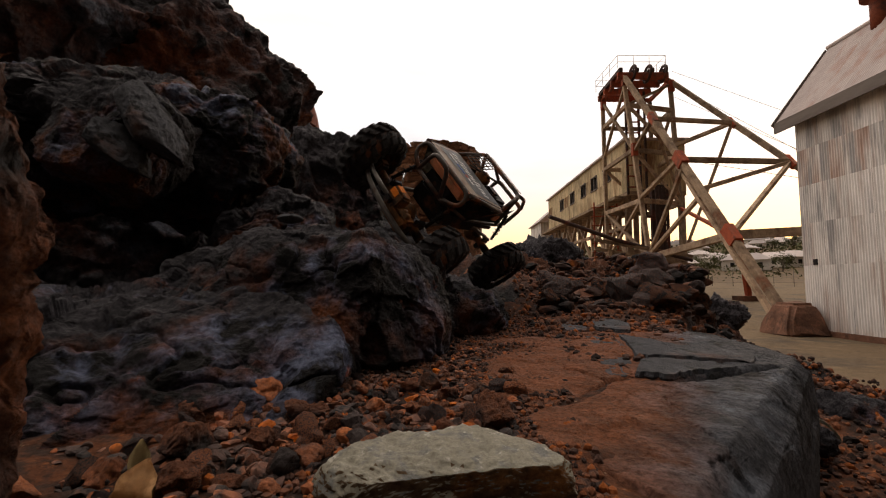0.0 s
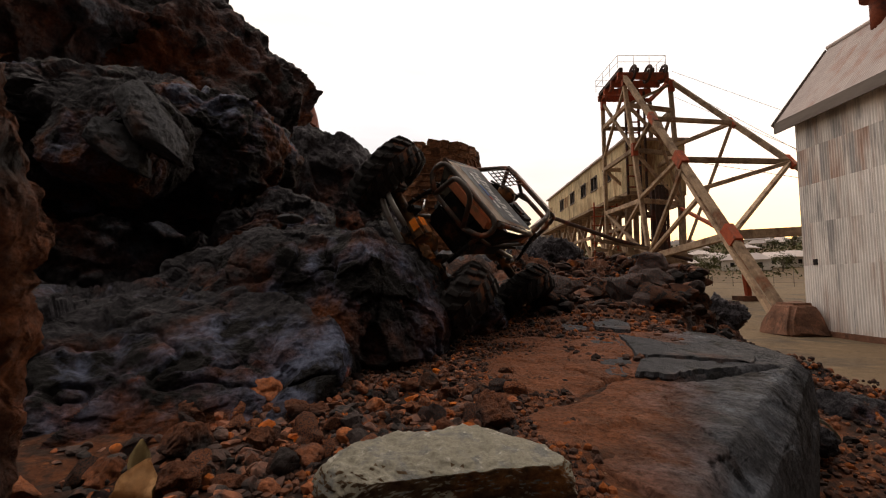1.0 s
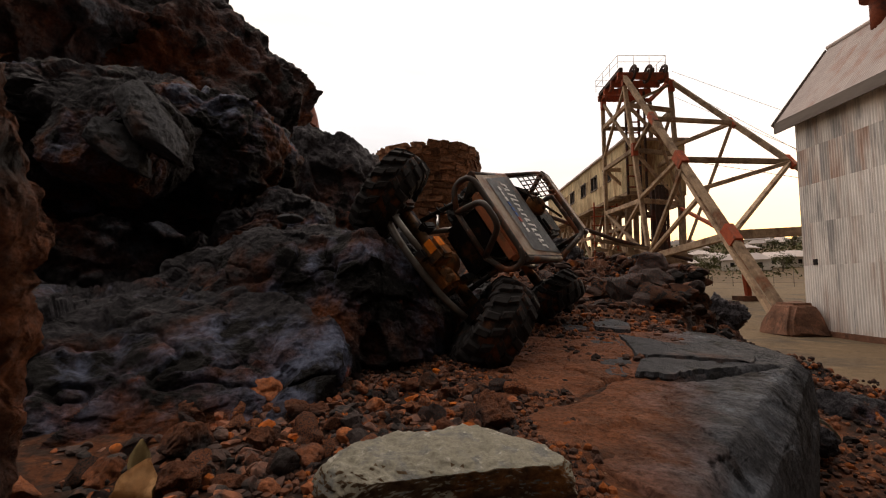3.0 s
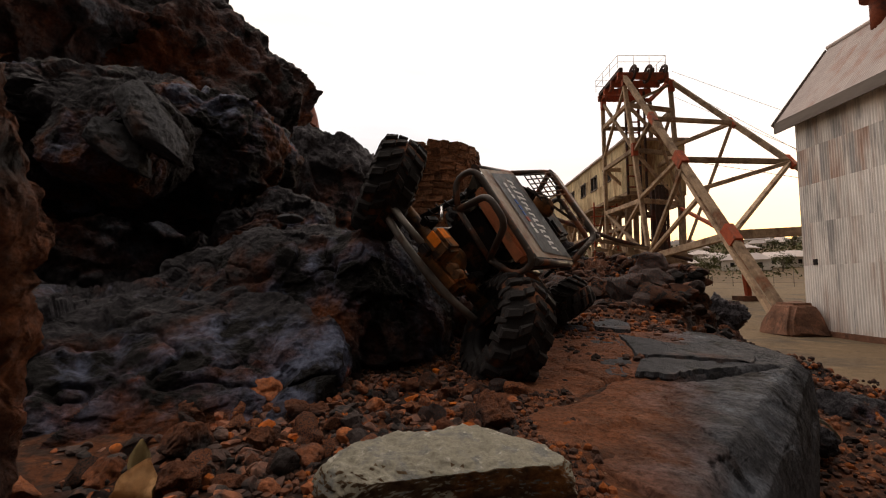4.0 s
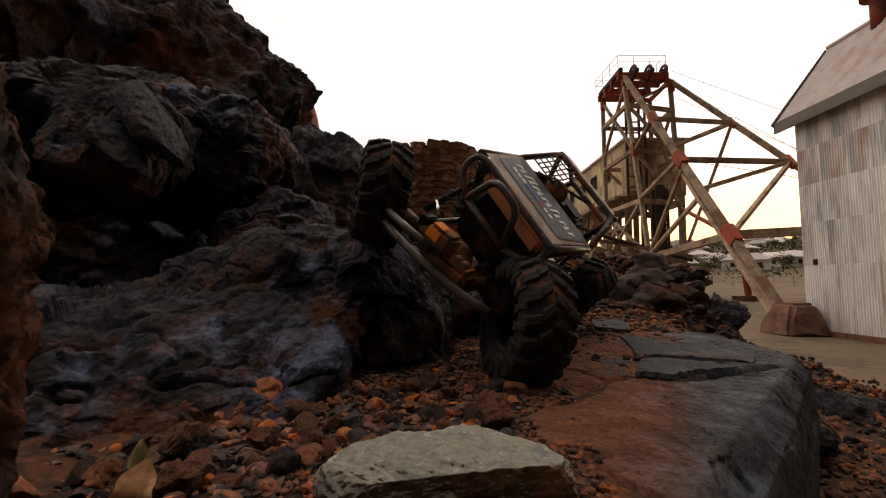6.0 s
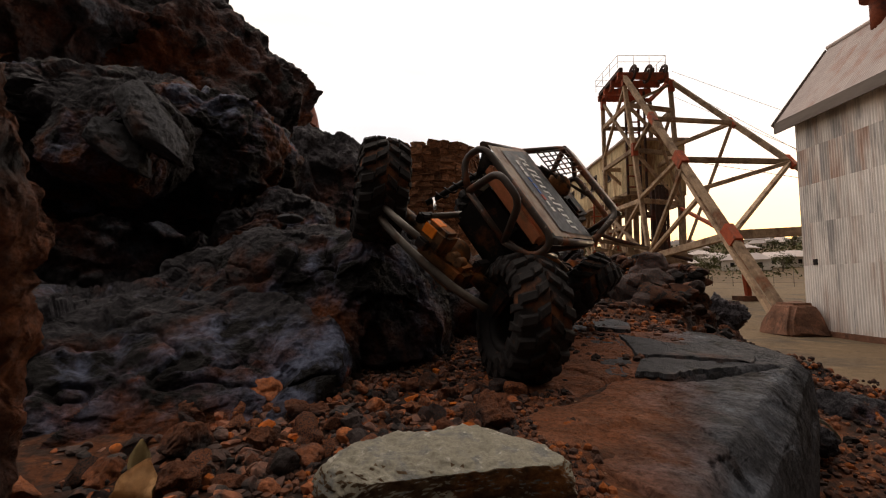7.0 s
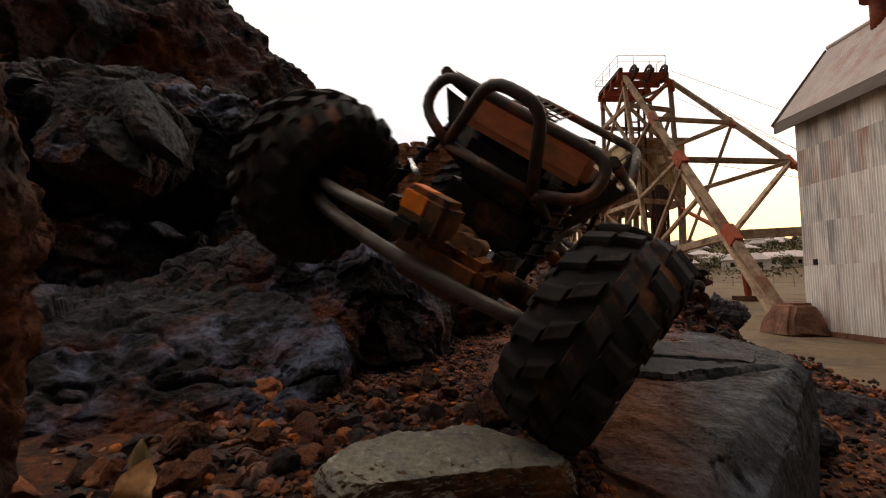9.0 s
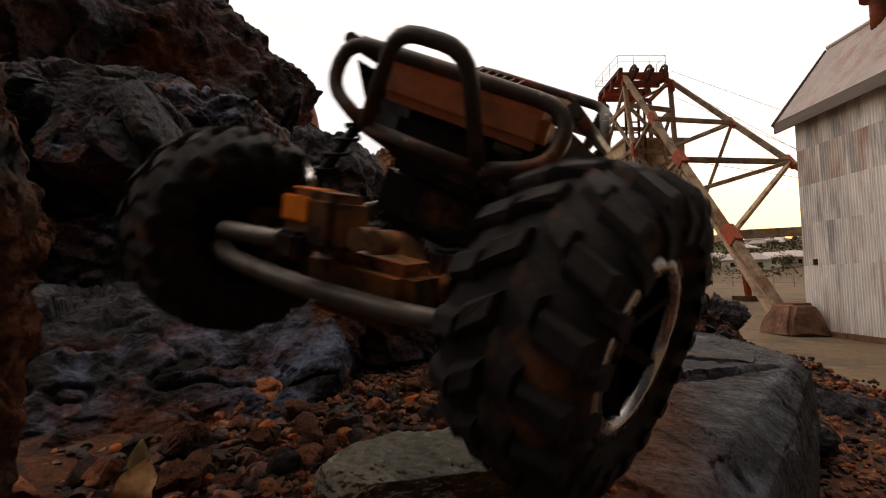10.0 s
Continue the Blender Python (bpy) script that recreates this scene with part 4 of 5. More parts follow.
# ---- corrugated sheeting ----
def corrugated(length, height, pitch=0.09, depth=0.018, seg=6):
    """A corrugated sheet in the xz plane, ribs along z, with thickness."""
    bm = bmesh.new()
    n = int(length / pitch * seg)
    cols = []
    for i in range(n + 1):
        x = length * i / n
        y = depth * 0.5 * math.sin(x / pitch * math.tau)
        cols.append((bm.verts.new((x, y, 0)), bm.verts.new((x, y, height)), bm.verts.new((x, y + 0.004, 0)), bm.verts.new((x, y + 0.004, height))))
    for a, b in zip(cols, cols[1:]):
        bm.faces.new((a[0], b[0], b[1], a[1])).smooth = True
        bm.faces.new((b[2], a[2], a[3], b[3])).smooth = True
    return bm


def sheet_mesh(length, height, material, **kw):
    bm = corrugated(length, height, **kw)
    me = bpy.data.meshes.new("sheet")
    bm.to_mesh(me)
    bm.free()
    me.materials.append(material)
    return me


# ---- shed ----
def shed():
    x0, y1, ze = 10.27, 12.6, 6.22
    sh = tagged(new("shed"), "grey corrugated iron shed with rust stains and a steep roof", "shed")
    sh.location = (x0, y1, 0)
    rows = ((0.14, 1.72), (1.84, 1.20), (3.02, 1.10), (4.10, 1.06), (5.14, 1.10))
    wide = 0.72
    for z, h in rows:
        me = sheet_mesh(wide + 0.03, h + 0.05, M_ZINC, pitch=0.075)
        for k in range(14):
            ob = new("sheet", me)
            ob.parent = sh
            ob.matrix_basis = pose(-0.003 * (k % 2) - 0.006 * (5.2 - z) / 5, -wide * k, z, 0, 0, -90)
    me = sheet_mesh(wide + 0.03, 5.9, M_ZINC, pitch=0.075)
    for k in range(4):
        ob = new("sheet", me)
        ob.parent = sh
        ob.matrix_basis = pose(wide * k + 0.02, 0.03, 0.14, 0, 0, 0)
    part("inner_wall", box_bm(0.03, 2.85, -10.05, -0.04, 0.14, 5.98), M_VOID, sh)
    part("plinth", box_bm(-0.05, 2.9, -10.1, 0.05, -0.15, 0.15, 0.02), M_CONCRETE, sh, "rust-brown base course")
    rise, half = 2.35, 1.45
    slope = math.atan2(rise, half + 0.3)
    run = math.hypot(rise, half + 0.3)
    rm = sheet_mesh(wide + 0.03, run, M_ROOF, pitch=0.075)
    for k in range(15):
        for side in (0, 1):
            ob = new("roof_sheet", rm)
            ob.parent = sh
            m = pose(-0.32, 0.34 - wide * k, ze - 0.05, 0, 0, -90) @ pose(0, 0, 0, -(90 - math.degrees(slope)), 0, 0)
            if side:
                m = pose(2.9 + 0.32, 0.34 - wide * (k + 1), ze - 0.05, 0, 0, 90) @ pose(0, 0, 0, -(90 - math.degrees(slope)), 0, 0)
            ob.matrix_basis = m
    part("fascia", box_bm(-0.36, -0.31, -10.4, 0.36, ze - 0.36, ze - 0.04, 0.008), M_FASCIA, sh, "weathered grey fascia board")
    part("soffit", box_bm(-0.31, 0.02, -10.4, 0.34, ze - 0.12, ze - 0.08), M_FASCIA, sh)
    part("barge_board", beam_bm((-0.34, 0.36, ze - 0.16), (1.44, 0.36, ze + rise - 0.16), 0.04, 0.24), M_FASCIA, sh)
    part("ridge_cap", tube_bm([(1.44, 0.36, ze + rise - 0.02), (1.44, -10.4, ze + rise - 0.02)], 0.07, 8), M_ROOF, sh)
    gable = bmesh.new()
    a, b, c = gable.verts.new((0, 0.02, ze - 0.1)), gable.verts.new((2.88, 0.02, ze - 0.1)), gable.verts.new((1.44, 0.02, ze + rise - 0.25))
    ext = bmesh.ops.extrude_face_region(gable, geom=[gable.faces.new((a, b, c))])
    for v in ext["geom"]:
        if isinstance(v, bmesh.types.BMVert):
            v.co.y -= 0.05
    part("gable", gable, M_ZINC, sh)
    part("opening", box_bm(-0.035, 0.05, -0.47, -0.36, 1.92, 2.08), M_VOID, sh, "small dark hole in the sheeting")
    vent = part("roof_vent", tube_bm([(1.30, -1.35, ze + rise - 0.5), (1.30, -1.35, ze + rise + 0.55)], 0.17, 16), M_IRONRUST, sh, "rusty round roof vent")
    part("cowl", tube_bm([(1.30, -1.35, ze + rise + 0.45), (1.30, -1.35, ze + rise + 1.05)], 0.36, 18), M_IRONRUST, vent)


shed()


# ---- ore house on stilts behind the headframe ----
def ore_house():
    x0, x1, y0, y1, z0, z1 = 10.35, 13.7, 24.6, 43.0, 6.6, 9.5
    oh = tagged(new("ore_house"), "long stained cream corrugated ore house on timber stilts", "building")
    oh.location = (x0, y0, 0)
    L = y1 - y0
    wins = ((2.9, 1.25), (5.3, 1.2), (7.6, 1.1), (10.4, 1.1), (13.5, 1.1))
    zs, ze = z0 + 1.15, z0 + 2.05

    def sheets(name, a, b, za, zb):
        me = sheet_mesh(b - a, zb - za, M_CREAM, pitch=0.16, depth=0.03)
        ob = new(name, me)
        ob.parent = oh
        ob.matrix_basis = pose(0, b, za, 0, 0, -90)

    edges = [0.0] + [e for c, w in wins for e in (c - w / 2, c + w / 2)] + [L]
    for a, b in zip(edges[::2], edges[1::2]):
        sheets("wall_sheet", a, b, zs, ze)
    cuts = [L * k / 8 for k in range(9)]
    for a, b in zip(cuts, cuts[1:]):
        sheets("wall_sheet", a, b, z0, zs)
        sheets("wall_sheet", a, b, ze, z1)
    for c, w in wins:
        fr = part("window", box_bm(0.10, 0.14, c - w / 2, c + w / 2, zs, ze), M_VOID, oh, "dark empty window opening")
        part("frame", beam_bm((-0.03, c - w / 2, zs), (-0.03, c + w / 2, zs), 0.08, 0.08), M_FASCIA, fr)
        part("frame", beam_bm((-0.03, c - w / 2, ze), (-0.03, c + w / 2, ze), 0.08, 0.08), M_FASCIA, fr)
        for q in (-0.5, 0.0, 0.5):
            part("frame", beam_bm((0.0, c + q * w, zs), (0.0, c + q * w, ze), 0.07, 0.06), M_FASCIA, fr)
    me = sheet_mesh(x1 - x0, z1 - z0, M_CREAM, pitch=0.16, depth=0.03)
    ob = new("wall_sheet", me)
    ob.parent = oh
    ob.matrix_basis = pose(0, 0, z0, 0, 0, 0)
    ob = new("wall_sheet", me)
    ob.parent = oh
    ob.matrix_basis = pose(0, L, z0, 0, 0, 0)
    part("far_wall", box_bm(x1 - x0 - 0.05, x1 - x0, 0, L, z0, z1), M_CREAM, oh)
    part("floor", box_bm(0.02, x1 - x0, 0.02, L, z0 - 0.22, z0), M_TIMBER, oh)
    part("roof", box_bm(-0.18, x1 - x0 + 0.2, -0.2, L + 0.2, z1, z1 + 0.13, 0.02), M_ROOF, oh, "low grey iron roof")
    part("roof_vent", box_bm(0.3, 0.9, 12.4, 13.1, z1 + 0.13, z1 + 0.55, 0.03), M_DARKSTEEL, oh)
    for k in range(7):
        y = 0.3 + k * (L - 0.6) / 6
        gz = float(ground_z(x0, y0 + y))
        for x in (0.15, x1 - x0 - 0.15):
            part("stilt", beam_bm((x, y, gz - 0.1), (x, y, z0 - 0.2), 0.28, 0.28), M_TIMBER, oh)
        part("tie_beam", beam_bm((0.15, y, 3.2), (x1 - x0 - 0.15, y, 3.2), 0.2, 0.2), M_TIMBER, oh)
        if k < 6:
            y2 = 0.3 + (k + 1) * (L - 0.6) / 6
            part("brace", beam_bm((0.0, y, z0 - 0.3), (0.0, y2, 3.0), 0.18, 0.18), M_TIMBER, oh)
            part("brace", beam_bm((0.0, y2, z0 - 0.3), (0.0, y, 3.0), 0.16, 0.16), M_TIMBER, oh)
            part("tie_beam", beam_bm((0.0, y, 4.6), (0.0, y2, 4.6), 0.2, 0.2), M_TIMBER, oh)
    part("walkway", box_bm(-0.7, -0.05, 0, L, z0 - 0.45, z0 - 0.28), M_TIMBER, oh)


ore_house()


def back_shed():
    s = tagged(new("back_shed"), "small grey corrugated shed beside the ore house", "shed")
    s.location = (9.9, 44.5, 1.3)
    part("wall", box_bm(0, 3.6, 0, 5, 0, 6.3), M_ZINC, s)
    bm = bmesh.new()
    pr = [bm.verts.new(p) for p in ((-0.3, -0.2, 6.3), (3.9, -0.2, 6.3), (1.8, -0.2, 8.1), (-0.3, 5.2, 6.3), (3.9, 5.2, 6.3), (1.8, 5.2, 8.1))]
    for q in ((0, 1, 2), (5, 4, 3), (0, 2, 5, 3), (2, 1, 4, 5), (1, 0, 3, 4)):
        bm.faces.new([pr[i] for i in q])
    part("roof", bm, M_ROOF, s)


back_shed()


def trestle():
    """Low timbers and pipes piled beyond the bank."""
    t = tagged(new("timber_trestle"), "leaning old timbers and pipes beyond the bank", "trestle")
    t.location = (7.2, 20.0, 0)
    rs = np.random.RandomState(3)
    for k in range(9):
        x = 0.2 + k * 0.42
        part("post", beam_bm((x, 0.2 * (k % 3), 0.2), (x + 0.15, 0.2 * (k % 3), 2.9 - 0.08 * k), 0.16, 0.16), M_TIMBER, t)
    for z in (1.2, 1.9, 2.5, 2.9):
        part("rail", beam_bm((-0.3, 0.1, z + 0.5), (4.2, 0.2, z - 0.25), 0.13, 0.13), M_TIMBER if z != 1.9 else M_REDSTEEL, t)
    part("pipe", tube_bm([(-2.6, -1.0, 4.3), (0.6, 0.0, 3.4), (4.4, 0.6, 2.5)], 0.09, 8), M_DARKSTEEL, t)


trestle()


# ---- fence at the yard's edge ----
def fence():
    fe = tagged(new("fence"), "thin steel pipe and wire fence along the yard edge", "fence")
    fe.location = (14, 38, float(ground_z(14, 38)))
    for k in range(11):
        part("post", tube_bm([(k * 1.9, 0.15 * k, -0.1), (k * 1.9, 0.15 * k, 1.5)], 0.022, 6), M_FASCIA, fe)
    for z in (0.35, 0.75, 1.1, 1.45):
        part("rail" if z > 1.4 else "wire", tube_bm([(0, 0, z), (19, 1.5, z)], 0.016 if z > 1.4 else 0.007, 5), M_FASCIA, fe)


fence()


def yard_block():
    b = new("brick_bin", bpy.data.meshes.new("brick_bin"))
    bm = box_bm(-1.1, 1.1, -0.5, 0.5, 0, 1.0, 0.05)
    bm.to_mesh(b.data)
    bm.free()
    b.data.materials.append(M_STONE)
    b.location = (20.0, 36.5, float(ground_z(20.0, 36.5)) - 0.03)
    tagged(b, "low brown masonry block near the fence", "block")


yard_block()


# ---- town on the far hillside ----
def house(x, y, w, d, h, turn):
    ho = tagged(new("house"), "distant pale house with an iron roof", "house", "houses of the town")
    ho.matrix_basis = pose(x, y, float(ground_z(x, y)) - 0.2, 0, 0, turn)
    wall = part("wall", box_bm(-w / 2, w / 2, -d / 2, d / 2, 0, h), M_HOUSE, ho)
    bm = bmesh.new()
    e = 0.5
    pr = [bm.verts.new(p) for p in ((-w / 2 - e, -d / 2 - e, h), (w / 2 + e, -d / 2 - e, h), (w / 2 + e, d / 2 + e, h), (-w / 2 - e, d / 2 + e, h), (-w / 4, 0, h + d * 0.28), (w / 4, 0, h + d * 0.28))]
    for q in ((0, 1, 5, 4), (2, 3, 4, 5), (1, 2, 5), (3, 0, 4), (3, 2, 1, 0)):
        bm.faces.new([pr[i] for i in q])
    part("roof", bm, M_HROOF, ho)
    for q in (-0.28, 0.0, 0.28):
        part("window", box_bm(q * w - 0.5, q * w + 0.5, -d / 2 - 0.04, -d / 2 + 0.02, 1.0, 2.2), M_VOID, wall)


def town():
    rs = np.random.RandomState(11)
    for k in range(52):
        y = 125 + 290 * rs.rand()
        x = y * (0.50 + 0.38 * rs.rand())
        house(x, y, 7 + 5 * rs.rand(), 6 + 2 * rs.rand(), 2.4 + 0.8 * rs.rand(), rs.rand() * 90 - 45)


town()


def tree_mesh_parts(seed, h):
    rs = np.random.RandomState(seed)
    t = tagged(new("tree"), "dark green gum tree on the town slope", "tree", "trees of the town")
    bm = tube_bm([(0, 0, 0), (0.05 * h, 0, 0.25 * h), (0.03 * h, 0.03 * h, 0.5 * h)], 0.03 * h, 7)
    for k in range(5):
        a = k * 1.26
        tube_bm([(0.04 * h, 0.01 * h, (0.25 + 0.05 * k) * h), (0.22 * h * math.cos(a), 0.22 * h * math.sin(a), (0.5 + 0.06 * k) * h)], 0.012 * h, 5, bm)
    part("trunk", bm, M_BARK, t)
    vs, fs = [], []
    for c in range(26):
        a, rr = rs.rand() * math.tau, 0.34 * h * math.sqrt(rs.rand())
        cen = np.array((rr * math.cos(a), rr * math.sin(a), h * (0.45 + 0.45 * rs.rand() * (1 - rr / (0.5 * h)))))
        for q in range(26):
            p = cen + rs.normal(size=3) * 0.075 * h
            u, w = rs.normal(size=3), rs.normal(size=3)
            u, w = u / np.linalg.norm(u) * 0.035 * h, w / np.linalg.norm(w) * 0.02 * h
            i = len(vs)
            vs += [p - u, p + w, p + u, p - w]
            fs.append((i, i + 1, i + 2, i + 3))
    me = mesh_np("crown", np.array(vs), np.array(fs), smooth=False)
    me.materials.append(M_LEAF)
    ob = new("crown", me)
    ob.parent = t
    return t


def trees():
    rs = np.random.RandomState(19)
    kinds = [tree_mesh_parts(1, 5.0), tree_mesh_parts(2, 3.6), tree_mesh_parts(3, 6.5)]
    first = ((132.0, 205.0), (150.0, 210.0), (62.0, 104.0))
    for t, (x, y) in zip(kinds, first):
        t.location = (x, y, float(ground_z(x, y)) - 0.1)
    for k in range(60):
        y = 105 + 300 * rs.rand()
        x = y * (0.50 + 0.40 * rs.rand())
        copy_thing(kinds[k % 3], pose(x, y, float(ground_z(x, y)) - 0.1, 0, 0, rs.rand() * 360))
    # distant scrub, uncountable
    n = 14000
    y = 80 + 400 * rs.rand(n) ** 0.8
    x = y * (0.30 + 0.75 * rs.rand(n))
    z = ground_z(x, y)
    c = np.stack([x, y, z + 0.9 + 1.0 * rs.rand(n)], -1)
    u = rs.normal(size=(n, 3)) * (0.0019 * y)[:, None]
    w = rs.normal(size=(n, 3)) * (0.0017 * y)[:, None]
    v = np.stack([c - u, c + w, c + u, c - w], 1).reshape(-1, 3)
    f = (np.arange(n) * 4)[:, None] + np.arange(4)[None]
    me = mesh_np("scrub", v, f, smooth=False)
    me.materials.append(M_LEAF)
    tagged(new("scrub", me), "distant dark scrub between the houses", "scrub", kind="stuff")


trees()


# ---- the rock crawler ----
WHEEL_R = 0.067


def lathe_bm(prof, seg=48, bm=None):
    """A turned shape about the x axis from (x, r) pairs."""
    bm = bm or bmesh.new()
    rings = [[bm.verts.new((x, r * math.cos(k * math.tau / seg), r * math.sin(k * math.tau / seg))) for k in range(seg)] for x, r in prof]
    for a, b in zip(rings, rings[1:]):
        for k in range(seg):
            bm.faces.new((a[k], b[k], b[(k + 1) % seg], a[(k + 1) % seg])).smooth = True
    return bm


def lug_mesh(x0, x1, r0, r1, w0, w1, skew):
    """One rubber tread block with a chamfered crown; r0 and r1 are (foot, crown) radii at its two ends."""
    bm = bmesh.new()
    rings = []
    for f, grow in ((0, 1.0), (0.72, 0.90), (1, 0.66)):
        ring = []
        for x, (ra, rb), sk, t in ((x0, r0, 0, -1), (x0, r0, 0, 1), (x1, r1, skew, 1), (x1, r1, skew, -1)):
            r = ra + (rb - ra) * f
            mid = (x0 + x1) / 2
            ang = sk + t * (w0 + (w1 - w0) * f) * grow / r / 2
            ring.append(bm.verts.new((mid + (x - mid) * (1 if f < 1 else 0.86), r * math.cos(ang), r * math.sin(ang))))
        rings.append(ring)
    for a, b in zip(rings, rings[1:]):
        for k in range(4):
            bm.faces.new((a[k], a[(k + 1) % 4], b[(k + 1) % 4], b[k]))
    bm.faces.new(rings[-1])
    bmesh.ops.recalc_face_normals(bm, faces=bm.faces[:])
    me = bpy.data.meshes.new("tread_lug")
    bm.to_mesh(me)
    bm.free()
    me.materials.append(M_TYRE)
    return me


LUGS = {}
for sg in (-1, 1):
    LUGS["centre", sg] = lug_mesh(sg * 0.0010, sg * 0.0125, (0.0600, 0.0675), (0.0600, 0.0670), 0.0138, 0.0112, 0.12)
    LUGS["shoulder", sg] = lug_mesh(sg * 0.0130, sg * 0.0275, (0.0590, 0.0668), (0.0530, 0.0618), 0.0132, 0.0105, 0.06)
    LUGS["side", sg] = lug_mesh(sg * 0.0255, sg * 0.0305, (0.0540, 0.0600), (0.0430, 0.0520), 0.0085, 0.0065, 0.0)


def wheel(parent, side):
    """Rim with its tyre and bright outer ring; side +1 has its outer face towards +x."""
    s = side
    prof = [(-0.021, 0.036), (-0.021, 0.031), (-0.012, 0.029), (0.010, 0.029), (0.012, 0.012), (0.016, 0.010), (0.016, 0.001)]
    rim = part("wheel", lathe_bm([(x * s, r) for x, r in prof]), M_BLACK, parent)
    side_prof = [(-0.019, 0.034), (-0.026, 0.041), (-0.0290, 0.050), (-0.0260, 0.0570), (-0.017, 0.0612), (-0.007, 0.0628), (0.0, 0.0632), (0.007, 0.0628), (0.017, 0.0612), (0.0260, 0.0570), (0.0290, 0.050), (0.026, 0.041), (0.019, 0.034)]
    part("tyre", lathe_bm(side_prof, 60), M_TYRE, rim, "black rubber tyre with rusty dust")
    # tread: two staggered rows of centre lugs, a shoulder row and a side row on each side
    for k in range(18):
        for sg in (-1, 1):
            b = k * 20.0 + (0 if sg > 0 else 10.0)
            for row, da in (("centre", 0.0), ("shoulder", 10.0), ("side", 0.0)):
                ob = new("tread_lug", LUGS[row, sg])
                ob.parent = rim
                ob.matrix_basis = pose(0, 0, 0, b + da, 0, 0)
    ring = part("beadlock_ring", lathe_bm([(x * s, r) for x, r in ((0.020, 0.030), (0.0245, 0.030), (0.0245, 0.037), (0.020, 0.038))]), M_SILVER, rim, "bright metal ring")
    for k in range(6):
        a = k * math.tau / 6
        part("spoke", beam_bm((0.013 * s, 0.008 * math.cos(a), 0.008 * math.sin(a)), (0.019 * s, 0.031 * math.cos(a), 0.031 * math.sin(a)), 0.007, 0.004), M_BLACK, rim)
    return rim


def axle(parent, y, front):
    ax = part("front_axle" if front else "rear_axle", tube_bm([(-0.082, 0, 0), (0.082, 0, 0)], 0.0085, 12), M_BROWNMETAL, parent)
    ax.location = (0, y, 0)
    bm = bmesh.new()
    bmesh.ops.create_uvsphere(bm, u_segments=20, v_segments=12, radius=0.022)
    for v in bm.verts:
        v.co = Vector((v.co.x * 0.9 + 0.012, v.co.y * 1.15, v.co.z))
    for f in bm.faces:
        f.smooth = True
    part("gear_housing", bm, M_BROWNMETAL, ax)
    for s in (-1, 1):
        part("knuckle", box_bm(s * 0.088 - 0.009, s * 0.088 + 0.009, -0.014, 0.012, -0.019, 0.019, 0.004), M_BLACK, ax)
        part("link_mount", box_bm(s * 0.045 - 0.005, s * 0.045 + 0.005, -0.006, 0.02, -0.018, 0.018, 0.002), M_BLACK, ax)
    if front:
        part("tie_rod", tube_bm([(-0.090, -0.030, -0.004), (-0.060, -0.044, -0.005), (-0.01, -0.047, -0.006), (0.055, -0.043, -0.005), (0.088, -0.030, -0.004)], 0.0046, 10, None, 0.02), M_ROD, ax, "long grey steering rod")
        part("drag_link", tube_bm([(-0.088, -0.030, 0.006), (-0.060, -0.046, 0.010), (0.004, -0.050, 0.014)], 0.0042, 10, None, 0.02), M_ROD, ax, "short grey steering link")
        servo = part("servo", box_bm(-0.010, 0.022, -0.054, -0.028, 0.012, 0.038, 0.004), M_BROWNMETAL, ax, "dusty steering motor")
        part("label", box_bm(-0.008, 0.008, -0.0552, -0.0535, 0.024, 0.035, 0.0006), M_ORANGE, servo, "orange label")
        part("label", box_bm(-0.008, 0.006, -0.050, -0.036, 0.0375, 0.0386, 0.0004), M_ORANGE, servo, "orange label")
        part("horn", box_bm(-0.006, 0.008, -0.060, -0.048, 0.008, 0.020, 0.002), M_BLACK, servo)
        part("plug", tube_bm([(-0.018, -0.03, 0.040), (-0.034, -0.02, 0.046)], 0.0022, 6), M_SILVER, servo)
        for x in (0.034, 0.043):
            part("bolt", tube_bm([(x, -0.052, 0.022), (x, -0.040, 0.022)], 0.005, 10), M_BROWNMETAL, ax)
        part("skid", box_bm(-0.014, 0.05, -0.036, -0.004, -0.020, 0.012, 0.006), M_BROWNMETAL, ax, "dusty axle bracket")
    return ax


